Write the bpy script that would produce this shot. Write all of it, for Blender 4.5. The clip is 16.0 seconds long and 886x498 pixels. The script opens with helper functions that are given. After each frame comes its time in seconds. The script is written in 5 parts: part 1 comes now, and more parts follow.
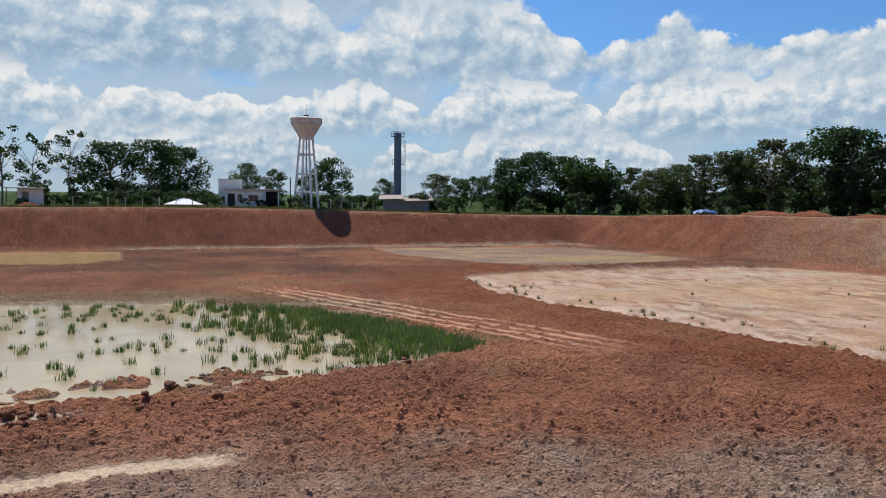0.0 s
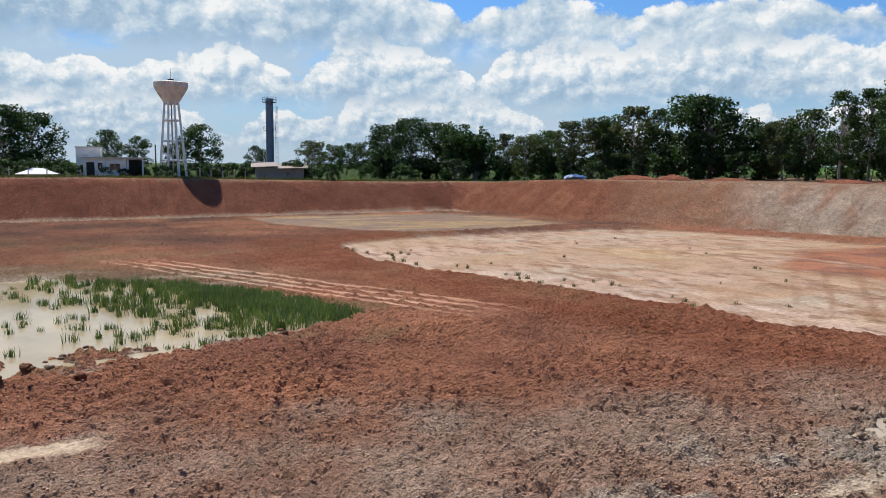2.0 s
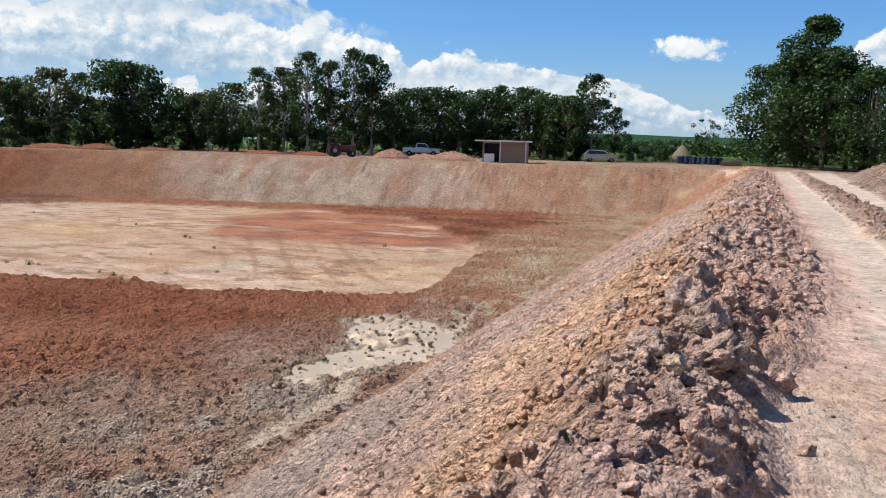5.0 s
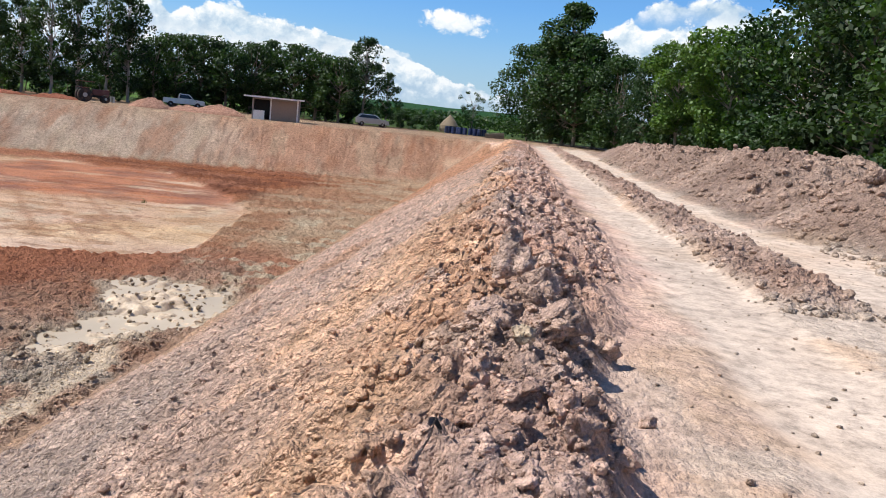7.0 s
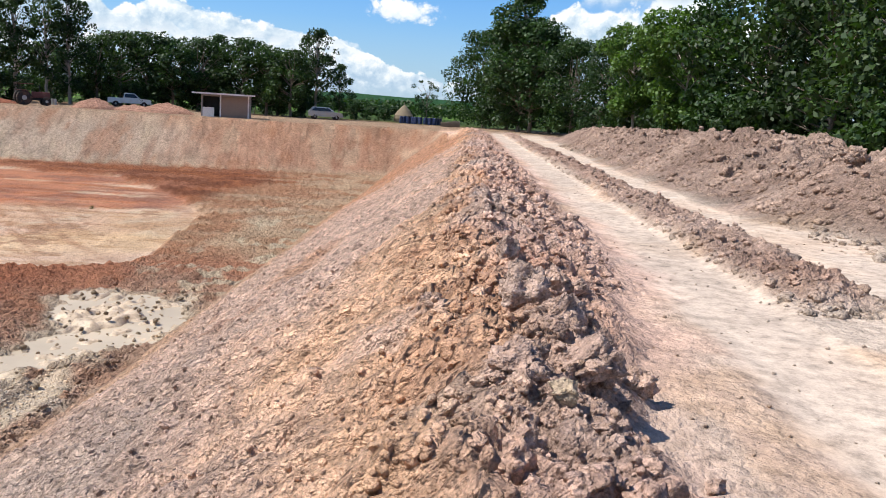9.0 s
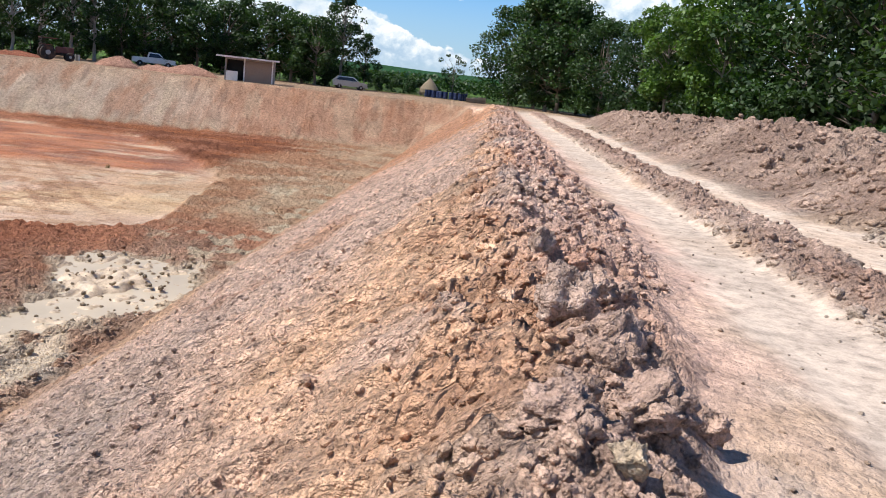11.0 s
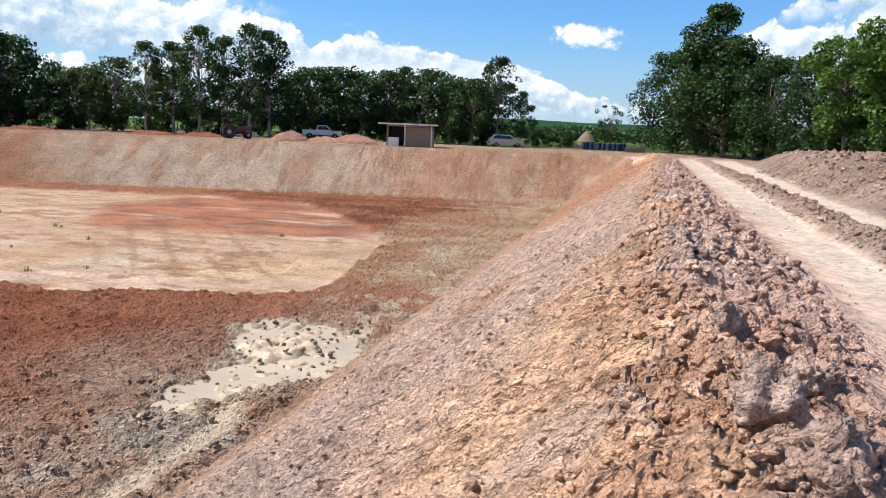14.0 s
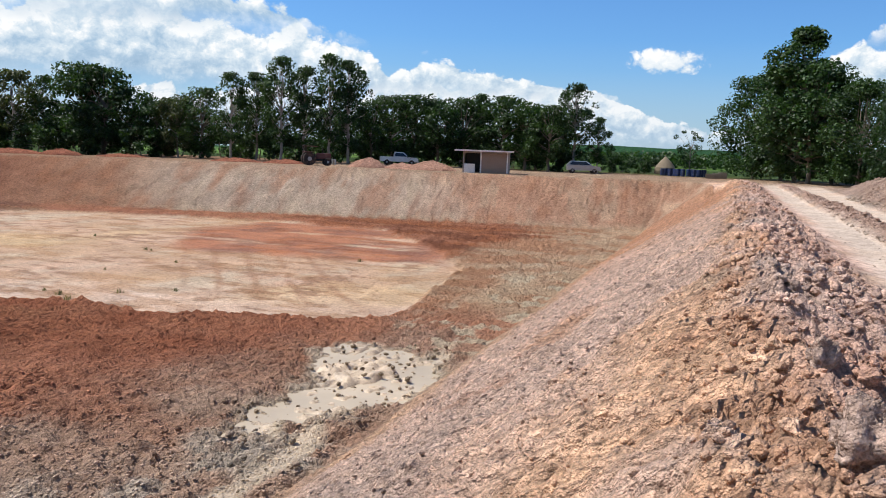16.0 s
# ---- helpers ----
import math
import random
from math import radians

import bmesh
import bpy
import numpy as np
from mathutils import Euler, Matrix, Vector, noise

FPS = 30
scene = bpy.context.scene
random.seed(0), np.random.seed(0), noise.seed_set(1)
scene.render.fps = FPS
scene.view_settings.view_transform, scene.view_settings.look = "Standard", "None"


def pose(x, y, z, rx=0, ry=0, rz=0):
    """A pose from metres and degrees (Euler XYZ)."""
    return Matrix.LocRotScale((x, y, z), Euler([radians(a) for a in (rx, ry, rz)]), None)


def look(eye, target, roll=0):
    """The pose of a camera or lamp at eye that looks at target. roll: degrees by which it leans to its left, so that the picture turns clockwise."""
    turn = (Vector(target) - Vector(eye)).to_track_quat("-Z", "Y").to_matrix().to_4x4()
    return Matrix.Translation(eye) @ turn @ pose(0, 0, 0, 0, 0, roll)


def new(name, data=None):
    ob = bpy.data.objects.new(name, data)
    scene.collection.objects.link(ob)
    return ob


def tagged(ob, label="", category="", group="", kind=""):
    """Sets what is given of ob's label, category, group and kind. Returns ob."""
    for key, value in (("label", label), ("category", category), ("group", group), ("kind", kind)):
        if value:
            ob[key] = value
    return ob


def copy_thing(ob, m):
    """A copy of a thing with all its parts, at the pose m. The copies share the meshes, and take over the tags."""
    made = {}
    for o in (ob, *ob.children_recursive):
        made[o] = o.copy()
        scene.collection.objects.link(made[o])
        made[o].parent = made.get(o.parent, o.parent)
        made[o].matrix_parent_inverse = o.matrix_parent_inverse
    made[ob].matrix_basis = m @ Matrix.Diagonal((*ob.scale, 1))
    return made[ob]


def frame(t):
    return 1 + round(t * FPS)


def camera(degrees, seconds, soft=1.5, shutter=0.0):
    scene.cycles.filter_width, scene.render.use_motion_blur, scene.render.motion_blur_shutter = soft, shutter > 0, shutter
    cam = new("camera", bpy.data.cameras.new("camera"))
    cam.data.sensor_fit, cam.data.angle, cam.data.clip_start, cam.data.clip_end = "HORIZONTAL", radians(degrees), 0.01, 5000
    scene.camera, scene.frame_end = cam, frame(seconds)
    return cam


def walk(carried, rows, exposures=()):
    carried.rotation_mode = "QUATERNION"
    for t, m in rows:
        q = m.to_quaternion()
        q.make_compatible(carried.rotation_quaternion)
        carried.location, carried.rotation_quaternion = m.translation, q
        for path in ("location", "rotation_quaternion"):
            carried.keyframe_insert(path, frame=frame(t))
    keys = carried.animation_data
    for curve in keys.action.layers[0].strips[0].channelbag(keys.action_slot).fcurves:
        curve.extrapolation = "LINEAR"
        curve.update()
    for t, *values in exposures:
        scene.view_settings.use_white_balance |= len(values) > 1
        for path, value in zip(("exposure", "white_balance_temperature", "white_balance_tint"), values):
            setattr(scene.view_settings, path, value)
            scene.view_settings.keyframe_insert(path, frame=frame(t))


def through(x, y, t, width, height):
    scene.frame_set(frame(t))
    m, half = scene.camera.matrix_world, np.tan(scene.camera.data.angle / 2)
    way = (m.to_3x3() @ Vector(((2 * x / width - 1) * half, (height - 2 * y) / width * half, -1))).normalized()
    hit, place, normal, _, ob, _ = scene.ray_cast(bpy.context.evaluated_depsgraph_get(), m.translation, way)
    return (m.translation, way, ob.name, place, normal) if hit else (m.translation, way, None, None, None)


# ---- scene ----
cam = camera(57.8, 16.0, soft=0.9)
PATH = [
    (0, (0.814, -1.307, 1.992), (-1.05, -0.594, 1.86), 0.7),
    (0.5, (0.701, -1.228, 1.988), (-1.113, -0.397, 1.853), 0.5),
    (1, (0.659, -1.189, 1.985), (-1.134, -0.314, 1.847), 0.3),
    (1.5, (0.621, -1.174, 1.971), (-1.155, -0.268, 1.808), 0.2),
    (2, (0.6, -1.189, 1.972), (-1.127, -0.203, 1.761), 0.3),
    (2.5, (0.615, -1.141, 1.945), (-1.02, -0.015, 1.702), 0.3),
    (3, (0.556, -1.003, 1.948), (-0.94, 0.303, 1.712), 0.2),
    (3.5, (0.541, -0.988, 1.976), (-0.819, 0.464, 1.769), 0.4),
    (4, (0.582, -0.935, 1.999), (-0.626, 0.646, 1.801), 0.4),
    (4.5, (0.62, -0.75, 1.976), (-0.372, 0.972, 1.754), 0.2),
    (5, (0.638, -0.558, 1.903), (-0.083, 1.289, 1.642), 1.6),
    (5.2, (0.632, -0.509, 1.876), (0.011, 1.371, 1.593), 2.5),
    (7.3, (-0.079, 0.115, 1.732), (-0.168, 2.088, 1.42), 6.2),
    (7.5, (-0.144, 0.216, 1.719), (-0.194, 2.193, 1.416), 6.4),
    (8, (-0.303, 0.402, 1.803), (-0.287, 2.374, 1.472), 4.9),
    (8.5, (-0.363, 0.638, 1.818), (-0.376, 2.608, 1.475), 3.0),
    (9, (-0.348, 0.934, 1.838), (-0.392, 2.906, 1.504), 3.6),
    (9.5, (-0.373, 1.264, 1.773), (-0.418, 3.23, 1.409), 5.6),
    (9.7, (-0.413, 1.411, 1.753), (-0.488, 3.37, 1.358), 5.9),
    (11.8, (-0.433, 2.332, 1.746), (-0.501, 4.292, 1.353), 6.9),
    (12, (-0.446, 2.414, 1.777), (-0.479, 4.377, 1.393), 7.1),
    (12.5, (-0.5, 2.495, 1.829), (-0.667, 4.447, 1.429), 5.1),
    (13, (-0.503, 2.511, 1.855), (-0.854, 4.447, 1.499), 3.0),
    (13.5, (-0.506, 2.489, 1.863), (-0.93, 4.417, 1.542), 2.6),
    (14, (-0.514, 2.437, 1.877), (-1.003, 4.354, 1.584), 2.4),
    (14.5, (-0.522, 2.378, 1.899), (-1.074, 4.28, 1.627), 2.1),
    (15, (-0.557, 2.342, 1.91), (-1.174, 4.228, 1.657), 2.0),
    (15.5, (-0.576, 2.313, 1.916), (-1.235, 4.186, 1.671), 2.0),
    (16, (-0.591, 2.309, 1.92), (-1.261, 4.179, 1.683), 2.2),
]
walk(cam, [(t, look(eye, target, roll)) for t, eye, target, roll in PATH], exposures=[(0, 0.04), (1.2, 0.12), (2.5, 0.22), (3.5, 0.26), (5, 0.28), (7.5, 0.46), (12.5, 0.53), (14, 0.54), (15, 0.42), (16, 0.36)])

# ---- sky, sun ----
SUN_BEARING, SUN_HEIGHT = 101.0, 56.0


def bearing(deg, dist):
    """Plan place at a bearing, counted to the left from the line of the near bank."""
    return -math.sin(radians(deg)) * dist, math.cos(radians(deg)) * dist


def node(tree, kind, **values):
    """A node with some of its inputs set: in_Scale=2 or, by number, in_0=0.5."""
    n = tree.nodes.new(kind)
    for k, v in values.items():
        key = k[3:]
        n.inputs[int(key) if key.isdigit() else key.replace("_", " ")].default_value = v
    return n


def vector_node(tree, op, a, b):
    n = tree.nodes.new("ShaderNodeVectorMath")
    n.operation = op
    tree.links.new(a, n.inputs[0])
    if op == "SCALE":
        n.inputs["Scale"].default_value = b
    else:
        n.inputs[1].default_value = b
    return n.outputs[0]


def math_node(tree, op, a, b=None, c=None, clamp=False):
    n = tree.nodes.new("ShaderNodeMath")
    n.operation, n.use_clamp = op, clamp
    for i, v in enumerate((a, b, c)):
        if v is None:
            continue
        if isinstance(v, (int, float)):
            n.inputs[i].default_value = v
        else:
            tree.links.new(v, n.inputs[i])
    return n.outputs[0]


def ramp_node(tree, fac, stops, mode="LINEAR"):
    n = tree.nodes.new("ShaderNodeValToRGB")
    n.color_ramp.interpolation = mode
    els = n.color_ramp.elements
    while len(els) < len(stops):
        els.new(0.5)
    for e, (p, c) in zip(els, stops):
        e.position, e.color = p, (c, c, c, 1) if isinstance(c, (int, float)) else (*c, 1)
    tree.links.new(fac, n.inputs[0])
    return n.outputs[0]


def mix_color(tree, fac, a, b, blend="MIX"):
    n = tree.nodes.new("ShaderNodeMix")
    n.data_type, n.blend_type = "RGBA", blend
    for sock, v in ((n.inputs[0], fac), (n.inputs[6], a), (n.inputs[7], b)):
        if isinstance(v, (int, float)):
            sock.default_value = v
        elif isinstance(v, tuple):
            sock.default_value = (*v, 1)
        else:
            tree.links.new(v, sock)
    return n.outputs[2]


world = bpy.data.worlds.new("sky")
scene.world = world
world.use_nodes = True
wt = world.node_tree
wt.nodes.clear()
sky = wt.nodes.new("ShaderNodeTexSky")
sky.sky_type, sky.sun_disc = "NISHITA", False
sky.sun_elevation, sky.sun_rotation = radians(SUN_HEIGHT), radians(-SUN_BEARING)
sky.air_density, sky.dust_density, sky.ozone_density = 1.0, 0.6, 2.0
coord = wt.nodes.new("ShaderNodeTexCoord").outputs["Generated"]
split = node(wt, "ShaderNodeSeparateXYZ")
wt.links.new(coord, split.inputs[0])
dx, dy, dz = split.outputs
left = math_node(wt, "MULTIPLY", dx, -1.0)
azim = math_node(wt, "ARCTAN2", left, dy)                      # bearing, to the left, radians
elev = math_node(wt, "MULTIPLY", math_node(wt, "ARCSINE", dz), 57.2958)


az_deg = math_node(wt, "MULTIPLY", azim, 57.2958)


def sky_place(tree, du, dv, seed):
    """A place on the dome in degrees, a little aside where the shading looks towards the sun."""
    n = tree.nodes.new("ShaderNodeCombineXYZ")
    tree.links.new(math_node(tree, "ADD", az_deg, du), n.inputs[0])
    tree.links.new(math_node(tree, "MULTIPLY", math_node(tree, "ADD", elev, dv), 1.2), n.inputs[1])
    n.inputs[2].default_value = seed
    return n.outputs[0]


def puffs(tree, size, du, dv, seed):
    """Rounded heads of cumulus, about -0.4 to 0.5, on a slightly stirred grid."""
    at = sky_place(tree, du, dv, seed)
    stir = node(tree, "ShaderNodeTexNoise", in_Scale=0.9 / size, in_Detail=4.0, in_Roughness=0.6)
    tree.links.new(at, stir.inputs["Vector"])
    moved = tree.nodes.new("ShaderNodeVectorMath")
    moved.operation = "MULTIPLY_ADD"
    tree.links.new(stir.outputs["Color"], moved.inputs[0])
    moved.inputs[1].default_value = (size * 0.9,) * 3
    tree.links.new(at, moved.inputs[2])
    cell = tree.nodes.new("ShaderNodeTexVoronoi")
    cell.feature, cell.normalize = "SMOOTH_F1", True
    for key, v in (("Scale", 1.0 / size), ("Detail", 3.5), ("Roughness", 0.52), ("Lacunarity", 2.3), ("Smoothness", 0.22)):
        cell.inputs[key].default_value = v
    tree.links.new(moved.outputs[0], cell.inputs["Vector"])
    return math_node(tree, "SUBTRACT", 0.40, cell.outputs["Distance"])


def smooth_range(tree, v, lo, hi):
    n = node(tree, "ShaderNodeMapRange", in_1=lo, in_2=hi)
    n.interpolation_type = "SMOOTHSTEP"
    tree.links.new(v, n.inputs[0])
    return n.outputs[0]


# how high the bank of cumulus stands, by bearing (from -60 to 120 degrees), in parts of 30 degrees
part_az = math_node(wt, "DIVIDE", math_node(wt, "ADD", math_node(wt, "MULTIPLY", azim, 57.2958), 60.0), 180.0, clamp=True)
top = ramp_node(wt, part_az, [(0.0, 0.25), (0.22, 0.27), (0.285, 0.27), (0.305, 0.20), (0.322, 0.05), (0.345, 0.06), (0.362, 0.085), (0.385, 0.135), (0.415, 0.15), (0.45, 0.185), (0.475, 0.215),
                              (0.50, 0.26), (0.55, 0.32), (0.61, 0.30), (0.628, 0.37), (0.643, 0.32), (0.66, 0.29), (0.675, 0.34), (0.70, 0.42), (0.74, 0.85), (1.0, 1.0)])
top = math_node(wt, "MULTIPLY", top, 33.0)
dim = vector_node(wt, "SCALE", sky.outputs[0], 0.115)
full = mix_color(wt, 1.0, dim, (0.66, 1.10, 1.62), "MULTIPLY")
murk = node(wt, "ShaderNodeMapRange", in_1=0.0, in_2=8.0, in_3=0.55, in_4=0.0)
wt.links.new(elev, murk.inputs[0])
full = mix_color(wt, murk.outputs[0], full, (0.50, 0.68, 0.88))
rise = math_node(wt, "SUBTRACT", top, elev)
CLOUD_STOPS = [(0.0, (0.40, 0.60, 0.83)), (0.30, (0.54, 0.74, 0.95)), (0.58, (0.86, 1.00, 1.12)), (0.82, (1.26, 1.28, 1.29))]
# veil of thin cloud behind the heads
veil = node(wt, "ShaderNodeTexNoise", in_Scale=0.11, in_Detail=6.0, in_Roughness=0.6)
wt.links.new(vector_node(wt, "MULTIPLY", sky_place(wt, 0.0, 0.0, 5.0), (1, 2.0, 1)), veil.inputs["Vector"])
thin = math_node(wt, "MULTIPLY", smooth_range(wt, rise, 0.5, 4.0), smooth_range(wt, veil.outputs[0], 0.30, 0.56))
full = mix_color(wt, math_node(wt, "MULTIPLY", thin, 0.9), full, (0.66, 0.84, 1.02))
# rows of cumulus, the far low row first: foot, depth, size of the heads, spread of the tops
for k, (foot, deep, size, across) in enumerate(((1.2, 3.2, 1.3, 7.0), (4.2, 4.0, 1.9, 9.0), (8.0, 8.0, 2.7, 13.0), (13.0, 12.0, 4.0, 18.0))):
    here = puffs(wt, size, 0.0, 0.0, 11.0 * k)
    aside = puffs(wt, size, 0.22 * size, 0.26 * size, 11.0 * k)
    wave = node(wt, "ShaderNodeTexNoise", in_Scale=1.0 / across, in_Detail=2.0, in_Roughness=0.5)
    wt.links.new(vector_node(wt, "MULTIPLY", sky_place(wt, 0.0, 0.0, 3.0 + 17.0 * k), (1, 0.25, 1)), wave.inputs["Vector"])
    tall = math_node(wt, "MULTIPLY", math_node(wt, "SUBTRACT", wave.outputs[0], 0.29), deep * 4.2)
    up = math_node(wt, "SUBTRACT", elev, foot)
    room = math_node(wt, "MINIMUM", math_node(wt, "SUBTRACT", tall, up), rise)
    edge = math_node(wt, "ADD", room, math_node(wt, "MULTIPLY", here, size * 1.5))
    body = smooth_range(wt, edge, 0.0, 0.16 * size)
    ragged = math_node(wt, "ADD", up, math_node(wt, "MULTIPLY", here, size * 0.8))
    body = math_node(wt, "MULTIPLY", body, smooth_range(wt, ragged, -0.35 * size, 0.55 * size))
    lit = math_node(wt, "MULTIPLY", math_node(wt, "SUBTRACT", here, aside), 1.75)
    lit = math_node(wt, "ADD", lit, math_node(wt, "MULTIPLY", here, 0.45))
    lit = math_node(wt, "ADD", lit, math_node(wt, "MULTIPLY", math_node(wt, "DIVIDE", up, deep, clamp=True), 0.42))
    lit = math_node(wt, "ADD", lit, math_node(wt, "MULTIPLY", smooth_range(wt, edge, 2.2 * size, 0.0), 0.22))
    lit = math_node(wt, "ADD", lit, 0.20, clamp=True)
    full = mix_color(wt, body, full, ramp_node(wt, lit, CLOUD_STOPS))
# one small cloud by itself, high over the end of the road
here = puffs(wt, 1.1, 0.0, 0.0, 70.0)
du = math_node(wt, "DIVIDE", math_node(wt, "SUBTRACT", az_deg, 4.9), 2.7)
dv = math_node(wt, "DIVIDE", math_node(wt, "SUBTRACT", elev, 6.7), 0.95)
lone = math_node(wt, "SUBTRACT", 0.75, math_node(wt, "ADD", math_node(wt, "MULTIPLY", du, du), math_node(wt, "MULTIPLY", dv, dv)))
lone = smooth_range(wt, math_node(wt, "ADD", lone, math_node(wt, "MULTIPLY", here, 3.0)), 0.1, 0.75)
lit = math_node(wt, "ADD", math_node(wt, "MULTIPLY", dv, 0.16), math_node(wt, "ADD", math_node(wt, "MULTIPLY", here, 0.8), 0.66), clamp=True)
full = mix_color(wt, lone, full, ramp_node(wt, lit, CLOUD_STOPS))
haze = node(wt, "ShaderNodeMapRange", in_1=0.0, in_2=6.0, in_3=0.45, in_4=0.0)
wt.links.new(elev, haze.inputs[0])
full = mix_color(wt, haze.outputs[0], full, (0.68, 0.82, 0.96))
back = node(wt, "ShaderNodeBackground", in_Strength=0.62)
wt.links.new(full, back.inputs[0])
wt.links.new(back.outputs[0], wt.nodes.new("ShaderNodeOutputWorld").inputs[0])

sun = new("sun", bpy.data.lights.new("sun", "SUN"))
sun.data.energy, sun.data.angle, sun.data.color = 5.0, radians(0.6), (1.0, 0.97, 0.92)
sx, sy = bearing(SUN_BEARING, math.cos(radians(SUN_HEIGHT)))
sun.matrix_world = look((sx * 50, sy * 50, math.sin(radians(SUN_HEIGHT)) * 50), (0, 0, 0))

# ---- materials ----


def material(name):
    m = bpy.data.materials.new(name)
    m.use_nodes = True
    t = m.node_tree
    return m, t, t.nodes["Principled BSDF"]


def noise_node(t, scale, detail=4.0, rough=0.55, stretch=None, coords="Object"):
    tc = t.nodes.new("ShaderNodeTexCoord").outputs[coords]
    if stretch:
        tc = vector_node(t, "MULTIPLY", tc, stretch)
    n = node(t, "ShaderNodeTexNoise", in_Scale=scale, in_Detail=detail, in_Roughness=rough)
    t.links.new(tc, n.inputs["Vector"])
    return n.outputs[0]


def bump_node(t, b, height, strength, distance):
    n = node(t, "ShaderNodeBump", in_Strength=strength, in_Distance=distance)
    t.links.new(height, n.inputs["Height"])
    t.links.new(n.outputs[0], b.inputs["Normal"])


def paint(name, color, rough=0.6, metal=0.0, scale=3.0, vary=0.25, bump=0.15, dirt=(0.25, 0.17, 0.12), dirt_amount=0.35, spread=False):
    """A painted, plastered or metal surface with stains at two scales and fine relief."""
    m, t, b = material(name)
    coarse, fine = noise_node(t, scale, 5), noise_node(t, scale * 14, 3)
    shade = ramp_node(t, fine, [(0.25, 1.0 - vary), (0.75, 1.0)])
    col = mix_color(t, 1.0, (color[0], color[1], color[2]), shade, "MULTIPLY")
    spots = ramp_node(t, coarse, [(0.48, 0.0), (0.75, dirt_amount)])
    col = mix_color(t, spots, col, dirt)
    if spread:
        ob = t.nodes.new("ShaderNodeObjectInfo").outputs["Random"]
        col = mix_color(t, 1.0, col, ramp_node(t, ob, [(0, 0.75), (1, 1.1)]), "MULTIPLY")
    t.links.new(col, b.inputs["Base Color"])
    b.inputs["Roughness"].default_value, b.inputs["Metallic"].default_value = rough, metal
    bump_node(t, b, fine, bump, 0.02)
    return m


def soil_material(name, relief=1.0):
    """Bare earth: the kind of soil by place comes with the mesh, grain, damp and crumbs from noise."""
    m, t, b = material(name)
    att = t.nodes.new("ShaderNodeAttribute")
    att.attribute_name = "soil"
    big = ramp_node(t, noise_node(t, 0.55, 5, 0.6), [(0.3, 0.82), (0.7, 1.14)])
    mid = ramp_node(t, noise_node(t, 5.0, 7, 0.78), [(0.32, 0.55), (0.5, 1.06), (0.70, 1.42)])
    fine = noise_node(t, 34.0, 4, 0.7)
    col = mix_color(t, 1.0, att.outputs["Color"], big, "MULTIPLY")
    col = mix_color(t, 1.0, col, mid, "MULTIPLY")
    even = t.nodes.new("ShaderNodeAttribute")
    even.attribute_name = "even"
    grain = math_node(t, "SUBTRACT", 1.0, math_node(t, "MULTIPLY", even.outputs["Fac"], 0.8))
    col = mix_color(t, grain, col, mix_color(t, 1.0, col, ramp_node(t, fine, [(0.32, 0.68), (0.5, 1.05), (0.68, 1.32)]), "MULTIPLY"))
    cut = t.nodes.new("ShaderNodeAttribute")
    cut.attribute_name = "cut"
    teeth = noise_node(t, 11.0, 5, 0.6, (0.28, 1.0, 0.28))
    # near bank only: shade in the grooves painted into the colour, following the bump
    groove_shade = mix_color(t, 1.0, col, ramp_node(t, teeth, [(0.33, 0.60), (0.45, 1.04), (0.70, 1.22)]), "MULTIPLY")
    col = mix_color(t, cut.outputs["Fac"], col, groove_shade)
    t.links.new(col, b.inputs["Base Color"])
    rough = math_node(t, "SUBTRACT", 0.95, math_node(t, "MULTIPLY", att.outputs["Alpha"], 0.62))
    rough = math_node(t, "ADD", rough, math_node(t, "MULTIPLY", math_node(t, "SUBTRACT", fine, 0.5), 0.2), clamp=True)
    t.links.new(rough, b.inputs["Roughness"])
    gloss = math_node(t, "ADD", 0.05, math_node(t, "MULTIPLY", att.outputs["Alpha"], 0.35))
    t.links.new(gloss, b.inputs["Specular IOR Level"])
    cell = node(t, "ShaderNodeTexVoronoi", in_Scale=8.0, in_Detail=3.0, in_Roughness=0.65)
    t.links.new(t.nodes.new("ShaderNodeTexCoord").outputs["Object"], cell.inputs["Vector"])
    lump = math_node(t, "ADD", math_node(t, "MULTIPLY", noise_node(t, 9.0, 8, 0.7), 0.8), math_node(t, "MULTIPLY", cell.outputs["Distance"], -0.6))
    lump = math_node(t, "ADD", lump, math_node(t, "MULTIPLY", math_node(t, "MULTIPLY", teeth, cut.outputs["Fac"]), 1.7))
    lump = math_node(t, "ADD", lump, math_node(t, "MULTIPLY", noise_node(t, 2.0, 4, 0.6), 2.2))
    dry = math_node(t, "SUBTRACT", 1.0, math_node(t, "MULTIPLY", even.outputs["Fac"], 0.965))
    bump_node(t, b, math_node(t, "MULTIPLY", lump, dry), 1.0, 0.20 * relief)
    return m


